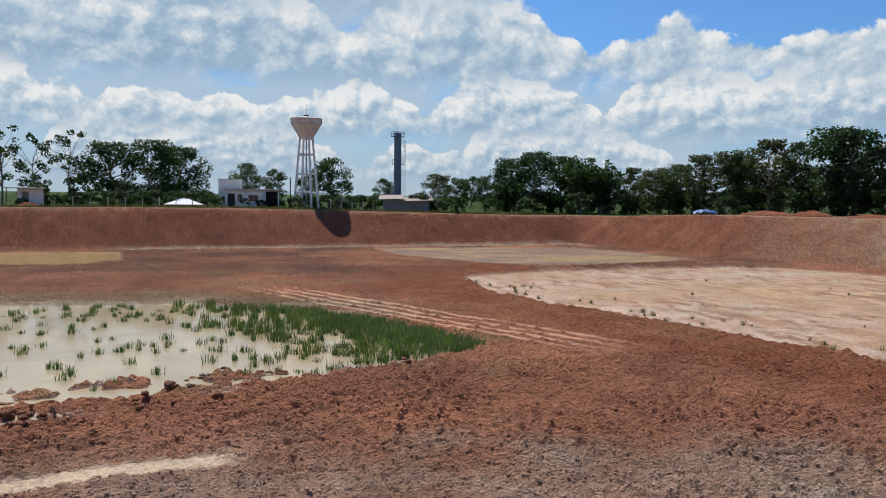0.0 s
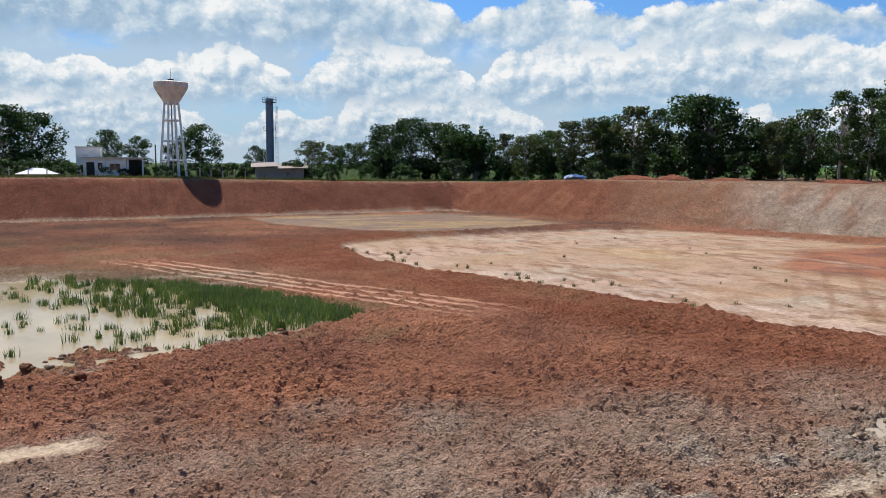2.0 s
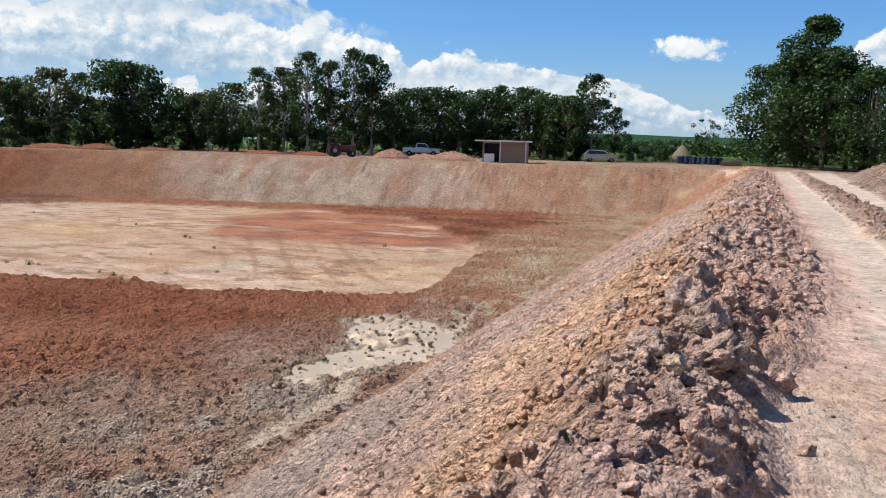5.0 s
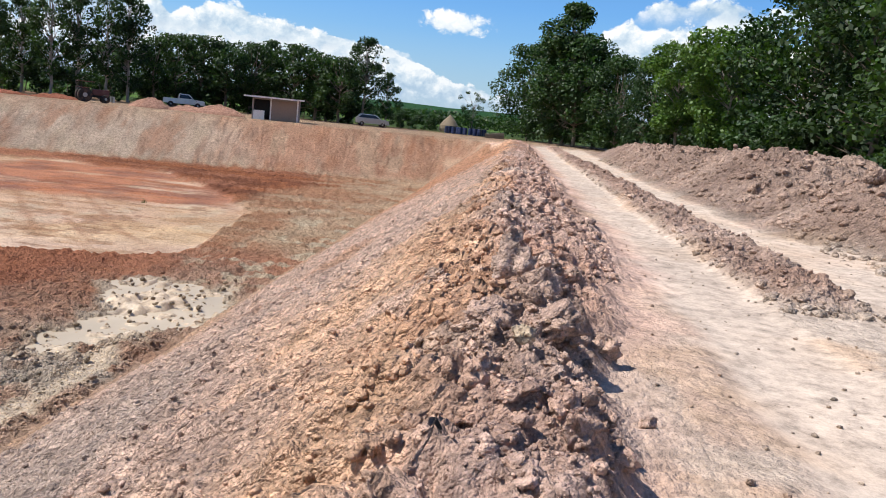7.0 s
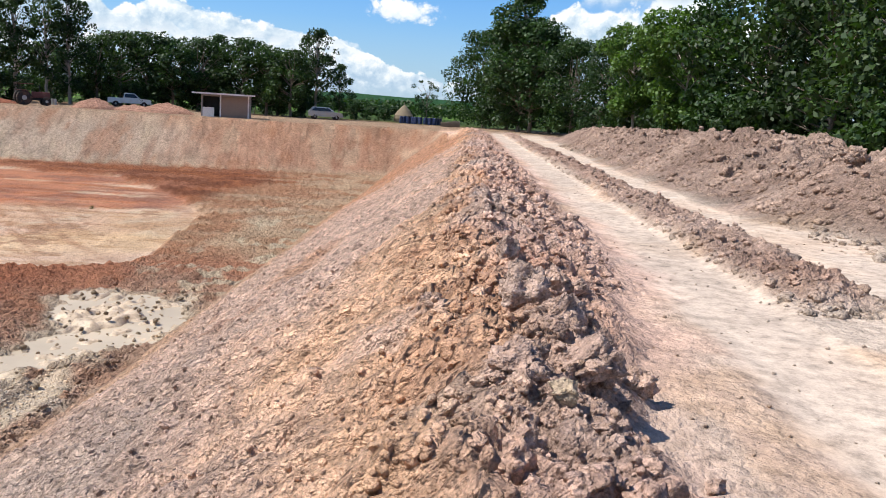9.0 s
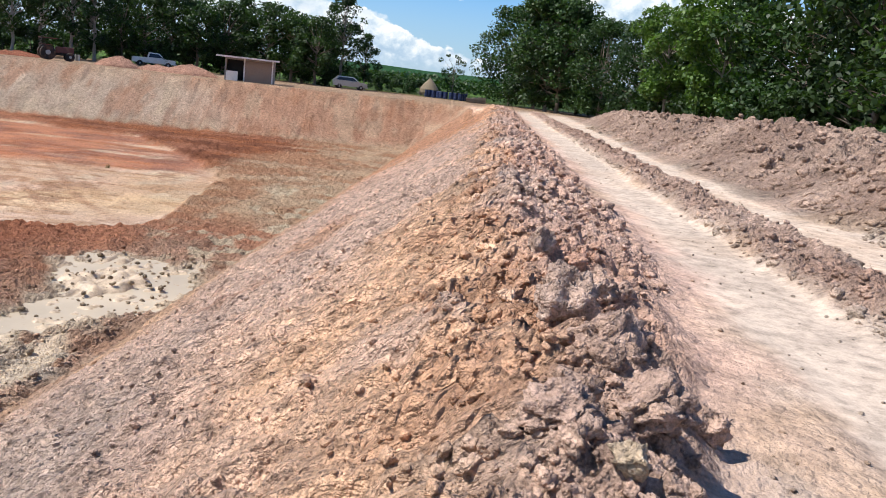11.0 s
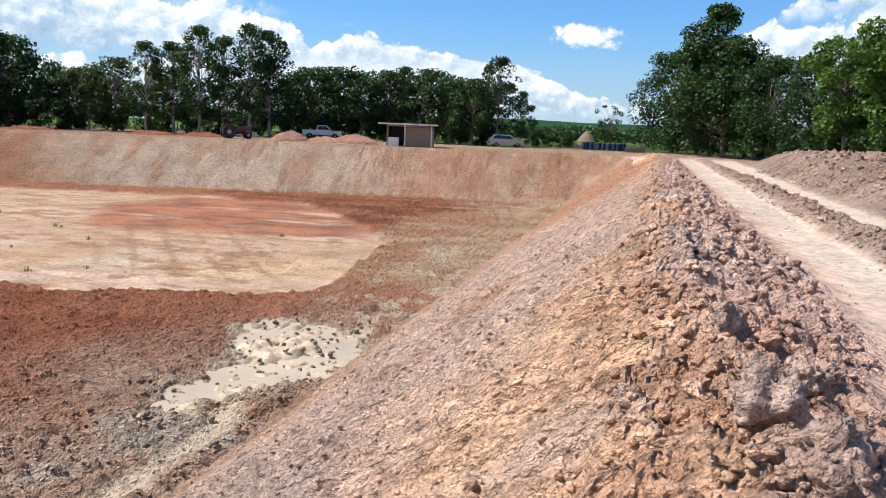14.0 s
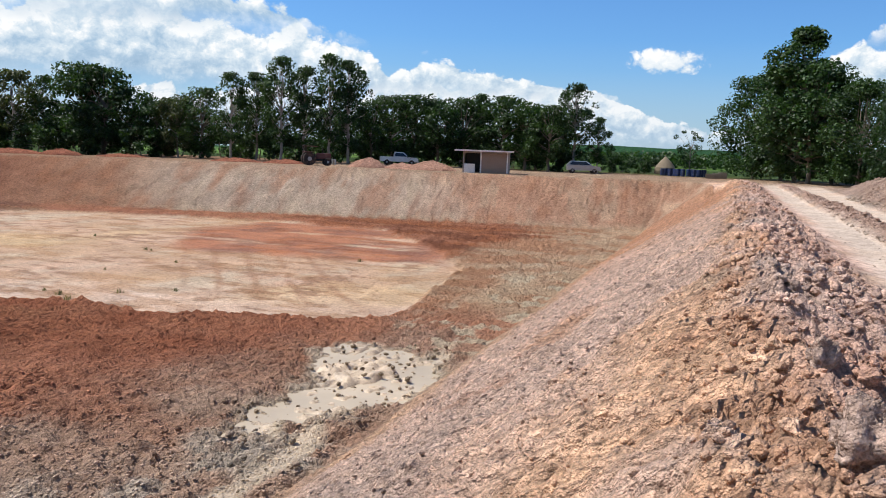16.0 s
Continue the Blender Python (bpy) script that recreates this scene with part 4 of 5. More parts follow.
TUFTS = [tuft_mesh("grass_tuft", 0.5, 0.03, 34, 0.10 + 0.02 * k, 0.55, GRASS, k) for k in range(4)]
WEEDS = [tuft_mesh("weed_tuft", 0.42, 0.035, 22, 0.10, 0.7, WEED, k) for k in range(3)]
made = 0
while made < 298:
    x, y = rng.uniform(-51, -29), rng.uniform(-10, 9.5)
    near_sward = float(inside(np.array([x]), np.array([y]), SWARD)[0])
    if near_sward > -0.1 or float(inside(np.array([x]), np.array([y]), POND)[0]) < 0.5 or rng.random() > math.exp(near_sward / 3.0) + 0.05 + 0.12 * (x < -46):
        continue
    s = rng.uniform(0.7, 1.3) * (1.0 if near_sward > -5 else 0.8)
    ob = new("grass_tuft", TUFTS[made % 4])
    ob.matrix_basis = pose(x, y, FLOOR - 0.13, 0, 0, rng.uniform(0, 360)) @ Matrix.Diagonal((s, s, s * rng.uniform(0.8, 1.1), 1))
    tagged(ob, "tuft of green marsh grass standing in muddy water", "grass tuft", "tufts in the pond")
    made += 1
for k in range(46):
    if k < 30:
        x, y = rng.uniform(-60, -25), 0
        y = 23.6 + 0.11 * (x + 56) + rng.uniform(0, 7) * rng.random()
    else:
        x, y = rng.uniform(-62, -22), rng.uniform(26, 52)
    s = rng.uniform(0.35, 0.75) if k > 29 else rng.uniform(0.5, 1.0)
    ob = new("weed_tuft", WEEDS[k % 3])
    ob.matrix_basis = pose(x, y, height(x, y) - 0.02, 0, 0, rng.uniform(0, 360)) @ Matrix.Diagonal((s, s, s, 1))
    tagged(ob, "small dark weed tuft on the damp pale mud", "weed tuft", "weeds on the mud")

# ---- trees ----


def leaves(clumps, count, size, seed, droop=0.0):
    """Leaf sprays as small folded blades round clump centres (x, y, z, radius)."""
    r = np.random.default_rng(seed)
    c = np.array(clumps)
    weight = c[:, 3] ** 2
    which = r.choice(len(c), count, p=weight / weight.sum())
    d = r.normal(size=(count, 3))
    d /= np.linalg.norm(d, axis=1)[:, None]
    p = c[which, :3] + d * (c[which, 3] * r.uniform(0.35, 1.05, count) ** 0.6)[:, None] * np.array((1, 1, 0.78))
    nrm = d * 0.6 + r.normal(size=(count, 3)) * 0.7 + np.array((0, 0, 0.5))
    nrm /= np.linalg.norm(nrm, axis=1)[:, None]
    side = np.cross(nrm, r.normal(size=(count, 3)))
    side /= np.linalg.norm(side, axis=1)[:, None]
    ahead = np.cross(nrm, side)
    ahead[:, 2] -= droop
    s = size * r.uniform(0.6, 1.35, count)[:, None]
    fold = nrm * s * 0.14
    verts = np.stack([p - ahead * s * 0.5, p + side * s * 0.34 + fold, p + ahead * s * 0.6, p - side * s * 0.34 + fold], 1).reshape(-1, 3)
    return mesh_from("crown", verts, np.arange(count * 4), 4)


def limb(bm, a, b, r0, r1, r, sides=6, bends=3, sway=0.05):
    """A branch with a few bends, tapered."""
    a, b = Vector(a), Vector(b)
    last, lr = a, r0
    for k in range(1, bends + 1):
        t = k / bends
        p = a.lerp(b, t) + Vector(r.normal(0, sway, 3)) * (b - a).length * (t < 1)
        rr = r0 + (r1 - r0) * t
        add_tube(bm, last, p, lr, rr, sides, caps=False)
        last, lr = p, rr


def tree_kind(seed, h, crown_w, crown_from, clumps, count, leaf, mat, bark, trunk_r, shape="round", open_=0.0):
    """The trunk with limbs and the crown of one kind of tree, at the world's origin."""
    r = np.random.default_rng(seed)
    cs = []
    for k in range(clumps):
        t = r.random()
        z = crown_from + (h - crown_from) * t
        if shape == "round":
            w = math.sqrt(max(0.05, 1 - (2 * t - 0.85) ** 2 / 1.35))
        elif shape == "tall":
            w = math.sin(math.pi * (0.14 + 0.82 * t)) ** 0.8 * (1 + 0.18 * math.sin(t * 15 + seed))
        else:
            w = 0.5 + 0.5 * t if t < 0.7 else 1.0 - (t - 0.7)
        a, rad = r.uniform(0, math.tau), crown_w / 2 * w * r.uniform(0.25, 1.0) ** 0.6
        cr = crown_w * (0.085 + 0.085 * r.random()) * (1 - open_ * 0.4)
        cs.append((rad * math.cos(a), rad * math.sin(a), min(z, h - cr * 0.7), cr))
    bm = bmesh.new()
    top = Vector((r.normal(0, 0.3), r.normal(0, 0.3), crown_from + (h - crown_from) * (0.75 if shape == "tall" else 0.45)))
    limb(bm, (0, 0, -0.3), top, trunk_r, trunk_r * 0.35, r, 9, 6, 0.012)
    for k, (cx, cy, cz, cr) in enumerate(cs):
        if k % 2 == 0 or open_ > 0.3:
            t = min(0.95, max(0.25, (cz * 0.72) / top.z))
            limb(bm, Vector((0, 0, -0.3)).lerp(top, t), (cx, cy, cz), trunk_r * 0.32, trunk_r * 0.06, r, 5, 3)
    tm = bpy.data.meshes.new("trunk")
    bm.to_mesh(tm)
    bm.free()
    tm.materials.append(bark)
    cm = leaves(cs, count, leaf, seed + 1)
    cm.materials.append(mat)
    return tm, cm, h


def bamboo_kind(seed, h, count):
    r = np.random.default_rng(seed)
    bm, cs = bmesh.new(), []
    for k in range(34):
        a, o = r.uniform(0, math.tau), r.uniform(0.2, 1.0)
        hh = h * r.uniform(0.65, 1.0)
        base = Vector((math.cos(a) * 0.7 * o, math.sin(a) * 0.7 * o, -0.2))
        last = base
        for s in range(1, 7):
            t = s / 6
            p = base + Vector((math.cos(a) * 3.4 * o * t ** 2.4, math.sin(a) * 3.4 * o * t ** 2.4, hh * (t - 0.16 * o * t ** 3)))
            add_tube(bm, last, p, 0.05 * (1.1 - t), 0.05 * (0.95 - t) + 0.008, 5, caps=False)
            last = p
            if s > 1:
                cs.append((p.x, p.y, p.z, 0.35 + 0.45 * (1 - abs(t - 0.6))))
    tm = bpy.data.meshes.new("trunk")
    bm.to_mesh(tm)
    bm.free()
    tm.materials.append(PALE_BARK)
    cm = leaves(cs, count, 0.46, seed + 1, 0.4)
    cm.materials.append(LEAF_MID)
    return tm, cm, h


FAR_KINDS = {
    "round": [tree_kind(11, 10, 9.5, 2.0, 66, 5200, 0.37, LEAF_DARK, BARK, 0.32), tree_kind(12, 10, 8.5, 1.6, 62, 4800, 0.37, LEAF_DARK, BARK, 0.30)],
    "mid": [tree_kind(13, 10, 7.5, 1.8, 58, 4300, 0.36, LEAF_MID, BARK, 0.26), tree_kind(14, 10, 7.0, 2.2, 52, 4000, 0.36, LEAF_MID, BARK, 0.24)],
    "tall": [tree_kind(15, 14, 7.0, 2.4, 95, 4300, 0.35, LEAF_DARK, PALE_BARK, 0.24, "tall"), tree_kind(16, 14, 6.2, 3.0, 85, 3900, 0.35, LEAF_MID, PALE_BARK, 0.22, "tall")],
    "olive": [tree_kind(17, 10, 7.5, 1.8, 52, 4300, 0.33, LEAF_DRY, PALE_BARK, 0.2), tree_kind(18, 10, 6.5, 2.4, 48, 3800, 0.33, LEAF_DRY, PALE_BARK, 0.2, "tall")],
    "sparse": [tree_kind(19, 10, 7.5, 3.0, 30, 1000, 0.38, LEAF_DARK, BARK, 0.15, "fan", 0.8)],
    "bamboo": [bamboo_kind(20, 10, 3800)],
    "bush": [tree_kind(21, 3, 4.2, 0.2, 30, 1600, 0.30, LEAF_DARK, BARK, 0.08), tree_kind(22, 3, 4.0, 0.2, 28, 1500, 0.30, LEAF_MID, BARK, 0.08)],
}
NEAR_KINDS = {
    "dense": [tree_kind(31, 12, 9.5, 0.9, 95, 9500, 0.31, LEAF_MID, BARK, 0.24), tree_kind(32, 12, 9.0, 0.9, 90, 9000, 0.31, LEAF_DARK, BARK, 0.24)],
    "bright": [tree_kind(33, 9, 6.5, 1.6, 55, 8500, 0.26, LEAF_BRIGHT, PALE_BARK, 0.14, "fan")],
    "spire": [tree_kind(34, 17, 7.6, 1.2, 140, 15000, 0.34, LEAF_MID, PALE_BARK, 0.26, "tall")],
    "scrub": [tree_kind(35, 4, 5.5, 0.1, 46, 4200, 0.28, LEAF_MID, BARK, 0.08), tree_kind(36, 4, 5.0, 0.1, 42, 4000, 0.28, LEAF_DARK, BARK, 0.08)],
}
NAMES = {"round": ("tree", "broad dark green tree with a rounded crown"), "mid": ("tree", "leafy green tree with a full crown"),
         "tall": ("tree", "tall slender tree with foliage in uneven tiers"), "olive": ("tree", "olive green tree with fine foliage and a pale trunk"),
         "sparse": ("tree", "thin tree with sparse open branches"), "bamboo": ("bamboo", "arching clump of green bamboo"),
         "bush": ("bush", "low dark green bush along the treeline"), "dense": ("tree", "dense leafy tree beside the sandy road"),
         "bright": ("tree", "young tree with bright green leaves beside the road"), "spire": ("tree", "very tall tree with a narrow uneven crown"),
         "scrub": ("bush", "thick green scrub under the roadside trees")}
protos, counts = {}, {}


def plant(kind, x, y, h, group):
    kinds = FAR_KINDS.get(kind) or NEAR_KINDS[kind]
    counts[kind] = counts.get(kind, -1) + 1
    tm, cm, full = kinds[counts[kind] % len(kinds)]
    word, label = NAMES[kind]
    s = h / full
    m = pose(x, y, height(x, y) - 0.05, 0, 0, counts[kind] * 77.0) @ Matrix.Diagonal((s * rng.uniform(0.9, 1.1), s * rng.uniform(0.9, 1.1), s, 1))
    ob = thing(word, m, label, "bush" if word == "bush" else "tree" if word == "tree" else "bamboo", group)
    part("trunk", tm, None, ob)
    part("crown", cm, None, ob)
    return ob


# rows by bearing (degrees left of the near bank's line), distance, height
WEST = [("sparse", 98.5, 126, 12.5), ("sparse", 96.6, 134, 10.5), ("sparse", 94.6, 128, 11.5), ("round", 92.0, 140, 10.8), ("round", 89.6, 136, 11.2), ("round", 87.8, 142, 10.5),
        ("mid", 83.3, 148, 8.0), ("mid", 81.4, 150, 7.2), ("mid", 77.6, 142, 9.4), ("mid", 79.2, 146, 6.0), ("mid", 73.7, 134, 5.6), ("olive", 69.9, 124, 6.6), ("bush", 71.2, 122, 3.2),
        ("mid", 68.6, 130, 6.2), ("bush", 94.0, 122, 3.0), ("bush", 96.5, 121, 3.4), ("bush", 92.0, 124, 2.4), ("bush", 90.0, 124, 2.4), ("bush", 88.0, 123, 2.2), ("bush", 86.2, 123, 2.6)]
NORTH_WEST = [("mid", 67.4, 190, 8.0), ("mid", 66.2, 188, 8.4), ("mid", 65.2, 192, 8.6), ("mid", 64.4, 186, 8.2), ("round", 64.4, 146, 10.6), ("round", 62.8, 142, 11.6), ("round", 61.0, 146, 11.0),
              ("bamboo", 59.6, 140, 11.4), ("bamboo", 58.2, 138, 11.0), ("olive", 56.2, 134, 8.4), ("olive", 54.6, 128, 8.2), ("mid", 53.0, 130, 8.6), ("olive", 51.6, 124, 9.8),
              ("olive", 50.0, 122, 10.2), ("mid", 48.6, 122, 10.4), ("olive", 47.2, 118, 11.2), ("tall", 45.6, 122, 11.0)]
NORTH = [("round", 43.4, 118, 12.6), ("round", 42.2, 116, 12.0), ("mid", 40.4, 114, 9.6), ("mid", 39.0, 112, 8.2), ("olive", 37.6, 110, 8.6), ("mid", 36.2, 110, 9.6), ("tall", 34.2, 106, 11.6),
         ("tall", 32.6, 110, 12.0), ("tall", 31.0, 106, 14.0), ("tall", 29.4, 108, 13.0), ("tall", 27.6, 106, 14.6), ("tall", 26.4, 107, 14.0), ("mid", 24.8, 110, 9.2), ("round", 23.4, 112, 10.0),
         ("round", 21.8, 112, 10.2), ("mid", 20.2, 110, 9.6), ("round", 18.6, 112, 10.0), ("tall", 17.4, 113, 10.8), ("round", 15.8, 110, 10.4), ("mid", 14.2, 108, 9.6)]
NORTH_EAST = [("mid", 12.6, 106, 9.0), ("tall", 10.9, 108, 12.2), ("mid", 11.8, 112, 8.6), ("tall", 9.2, 110, 7.8), ("sparse", 3.2, 132, 7.2), ("mid", 13.4, 112, 9.0)]
for row, where in ((WEST, "trees beyond the far bank"), (NORTH_WEST, "trees at the far corner"), (NORTH, "trees behind the pale bank"), (NORTH_EAST, "trees behind the pale bank")):
    for kind, b, d, h in row:
        x, y = bearing(b, d)
        plant(kind, x, y, h * 0.93, "bushes of the treeline" if kind == "bush" else where)
for k in range(44):
    b = 66 - 53.5 * k / 43
    d = 128 - 14 * min(1, (66 - b) / 25) + 6 * math.sin(k * 2.3)
    x, y = bearing(b, d + (14 if b > 52 else 2))
    plant("bush", x, y, 2.6 + 1.3 * abs(math.sin(k * 1.7)), "bushes of the treeline")
for k in range(26):
    b = 97.5 - 29 * k / 25
    x, y = bearing(b, 114.5 + 5 * abs(math.sin(k * 1.9)) + (8 if 70 < b < 76 else 0))
    plant("bush", x, y, 1.2 + 1.2 * abs(math.sin(k * 2.9)), "bushes of the treeline")
n = 3000
y = -30 + 92 * rng.random(n)
x = -109.0 - 5.0 * rng.random(n) ** 1.5
v, f = blades(x, y, terrain(x, y)[0] - 0.03, rng.uniform(0.18, 0.5, n), 0.05, 0.7, 5, 0.14)
me = mesh_from("bank_grass", v, f, 4)
me.materials.append(WEED)
tagged(new("bank_grass", me), "rough green and dry grass along the far bank", "grass", kind="stuff")
for k in range(22):
    b = 60 - 46 * k / 21
    x, y = bearing(b, 136 + 4 * math.sin(k * 1.9) + (16 if b > 50 else 0))
    plant("mid", x, y, 7.6 + 1.4 * math.sin(k * 2.7), "second row of trees")
ROADSIDE = [("spire", 5.6, 100, 17.0), ("dense", 1.6, 114, 13.2), ("dense", 4.6, 108, 13.5), ("dense", 6.8, 98, 13.0), ("dense", 9.4, 100, 12.0), ("dense", 11.0, 92, 10.6), ("dense", 13.5, 84, 10.2), ("bright", 12.6, 66, 8.4),
            ("dense", 15.5, 74, 9.8), ("dense", 16.5, 63, 10.6), ("bright", 14.0, 57, 9.0), ("dense", 18.0, 53, 13.0), ("dense", 18.5, 44, 13.0), ("dense", 19.0, 36, 12.6), ("dense", 21.0, 28, 12.4),
            ("dense", 24.0, 48, 14.0), ("dense", 25.0, 34, 14.0), ("dense", 24.0, 62, 12.0), ("dense", 20.0, 84, 11.0), ("bright", 18.2, 27.5, 7.6), ("dense", 26.0, 20, 12.0)]
for kind, x, y, h in ROADSIDE:
    plant(kind, x, y, h, "trees along the road")
for k in range(17):
    y = 22 + 4.6 * k
    plant("scrub", 17.0 - 0.055 * (y - 22) + 0.9 * math.sin(k * 2.1), y, 3.0 + 0.9 * math.sin(k * 1.3), "scrub along the road")


# ---- buildings, machines and small things round the pond ----
LIMEWASH = paint("limewashed concrete", (0.82, 0.80, 0.76), 0.8, scale=1.2, vary=0.12, dirt_amount=0.25)
CONCRETE = paint("weathered concrete", (0.55, 0.50, 0.44), 0.85, scale=1.2, vary=0.2, bump=0.3, dirt=(0.24, 0.19, 0.15))
TANK = paint("cream painted concrete", (0.80, 0.69, 0.58), 0.7, scale=0.9, vary=0.15, dirt=(0.36, 0.20, 0.12), dirt_amount=0.6)
WHITE = paint("white plaster", (0.88, 0.85, 0.79), 0.8, scale=0.8, vary=0.15, dirt=(0.30, 0.25, 0.20), dirt_amount=0.5)
GREY_BLOCK = paint("grey blockwork", (0.34, 0.31, 0.28), 0.9, scale=1.5, vary=0.3, bump=0.4, dirt=(0.15, 0.13, 0.11))
BROWN_WALL = paint("brown shutter", (0.30, 0.22, 0.165), 0.7, scale=1.0, vary=0.2, dirt=(0.20, 0.14, 0.10))
DARK = paint("dark opening", (0.025, 0.024, 0.023), 0.8, scale=2.0, vary=0.3, dirt=(0.05, 0.04, 0.03))
SHEET = paint("weathered sheet roof", (0.50, 0.47, 0.42), 0.5, 0.3, scale=1.2, vary=0.2, dirt=(0.26, 0.16, 0.11), dirt_amount=0.5)
RUST = paint("rusty sheet roof", (0.30, 0.24, 0.20), 0.7, 0.2, scale=1.0, vary=0.3, dirt=(0.20, 0.10, 0.06), dirt_amount=0.7)
STEEL = paint("blue grey painted steel", (0.13, 0.19, 0.26), 0.45, 0.2, scale=1.0, vary=0.25, dirt=(0.10, 0.08, 0.07), dirt_amount=0.4)
GALV = paint("galvanised steel", (0.36, 0.37, 0.38), 0.45, 0.7, scale=2.0, vary=0.2)
POST = paint("concrete fence post", (0.42, 0.37, 0.31), 0.9, scale=3.0, vary=0.25, bump=0.3)
WOOD = paint("grey timber", (0.20, 0.16, 0.12), 0.85, scale=2.0, vary=0.4, bump=0.4)
CAR_WHITE = paint("white car paint", (0.72, 0.72, 0.70), 0.25, scale=1.0, vary=0.05, dirt=(0.40, 0.28, 0.20), dirt_amount=0.35)
CAR_SILVER = paint("silver car paint", (0.40, 0.41, 0.42), 0.28, 0.4, scale=1.0, vary=0.06, dirt=(0.30, 0.22, 0.16), dirt_amount=0.4)
GLASS = paint("dark window glass", (0.02, 0.024, 0.028), 0.05, scale=1.0, vary=0.1, bump=0.0, dirt_amount=0.05)
TYRE = paint("tyre rubber", (0.022, 0.021, 0.020), 0.9, scale=3.0, vary=0.3, dirt=(0.20, 0.10, 0.06), dirt_amount=0.6)
RED_PAINT = paint("faded red machine paint", (0.115, 0.032, 0.026), 0.5, scale=1.5, vary=0.2, dirt=(0.20, 0.11, 0.07), dirt_amount=0.6)
BLUE_PLASTIC = paint("blue plastic", (0.010, 0.024, 0.090), 0.4, scale=2.0, vary=0.15, dirt=(0.10, 0.08, 0.07), spread=True)
TARP = paint("blue tarpaulin", (0.03, 0.11, 0.30), 0.5, scale=2.0, vary=0.2)
WHITE_TARP = paint("white tarpaulin", (0.72, 0.71, 0.68), 0.6, scale=1.0, vary=0.1, dirt_amount=0.2)
STRAW = paint("straw thatch", (0.22, 0.17, 0.11), 0.95, scale=2.0, vary=0.4, bump=0.8, dirt=(0.17, 0.12, 0.07))


def facing(b, d, z=None, turn=0.0):
    """A pose on the ground at a bearing, its -y side turned to the near end of the pond."""
    x, y = bearing(b, d)
    return pose(x, y, height(x, y) if z is None else z, 0, 0, b + turn)


def water_tower(m):
    t = thing("water_tower", m, "tall cream concrete water tower on slender splayed legs", "water tower")
    part("tank", lathe(bmesh.new(), [(1.02, 10.1), (1.08, 10.45), (1.75, 11.5), (2.22, 12.35), (2.28, 12.4), (2.28, 12.95), (2.34, 12.97), (2.34, 13.07), (1.6, 13.2), (0.5, 13.36)]), TANK, t, "cream tank with rust stains")
    bm = lathe(bmesh.new(), [(0.42, 13.3), (0.42, 13.55), (0.3, 13.6)], 12)
    part("hatch", bm, DARK, t, "dark hatch on the roof")
    part("mast", add_tube(bmesh.new(), (0, 0, 13.4), (0, 0, 15.0), 0.035, 0.02), GALV, t)
    for k in range(8):
        a = k * math.tau / 8 + 0.2
        part("leg", add_tube(bmesh.new(), (1.95 * math.cos(a), 1.95 * math.sin(a), -0.3), (0.98 * math.cos(a), 0.98 * math.sin(a), 10.3), 0.19, 0.15, 4), LIMEWASH, t)
    for z in (2.4, 5.1, 7.9):
        rr = 1.95 - 0.97 * z / 10.3
        bm = bmesh.new()
        for k in range(8):
            a, b = k * math.tau / 8 + 0.2, (k + 1) * math.tau / 8 + 0.2
            add_tube(bm, (rr * math.cos(a), rr * math.sin(a), z), (rr * math.cos(b), rr * math.sin(b), z), 0.13, 0.13, 4)
        part("ring_beam", bm, LIMEWASH, t)
    part("pipe", add_tube(bmesh.new(), (0, 0, -0.2), (0, 0, 10.3), 0.10, 0.10), GALV, t)
    bm = bmesh.new()
    for k in range(46):
        a, z = k * 0.42, 0.3 + k * 0.19
        add_box(bm, (0.2 * math.cos(a) + 0.45 * math.cos(a) - 0.17, 0.65 * math.sin(a) - 0.17, z), (0.65 * math.cos(a) + 0.17, 0.65 * math.sin(a) + 0.17, z + 0.05))
    part("spiral_stair", bm, CONCRETE, t)


water_tower(pose(-116, 21.9, -0.15))


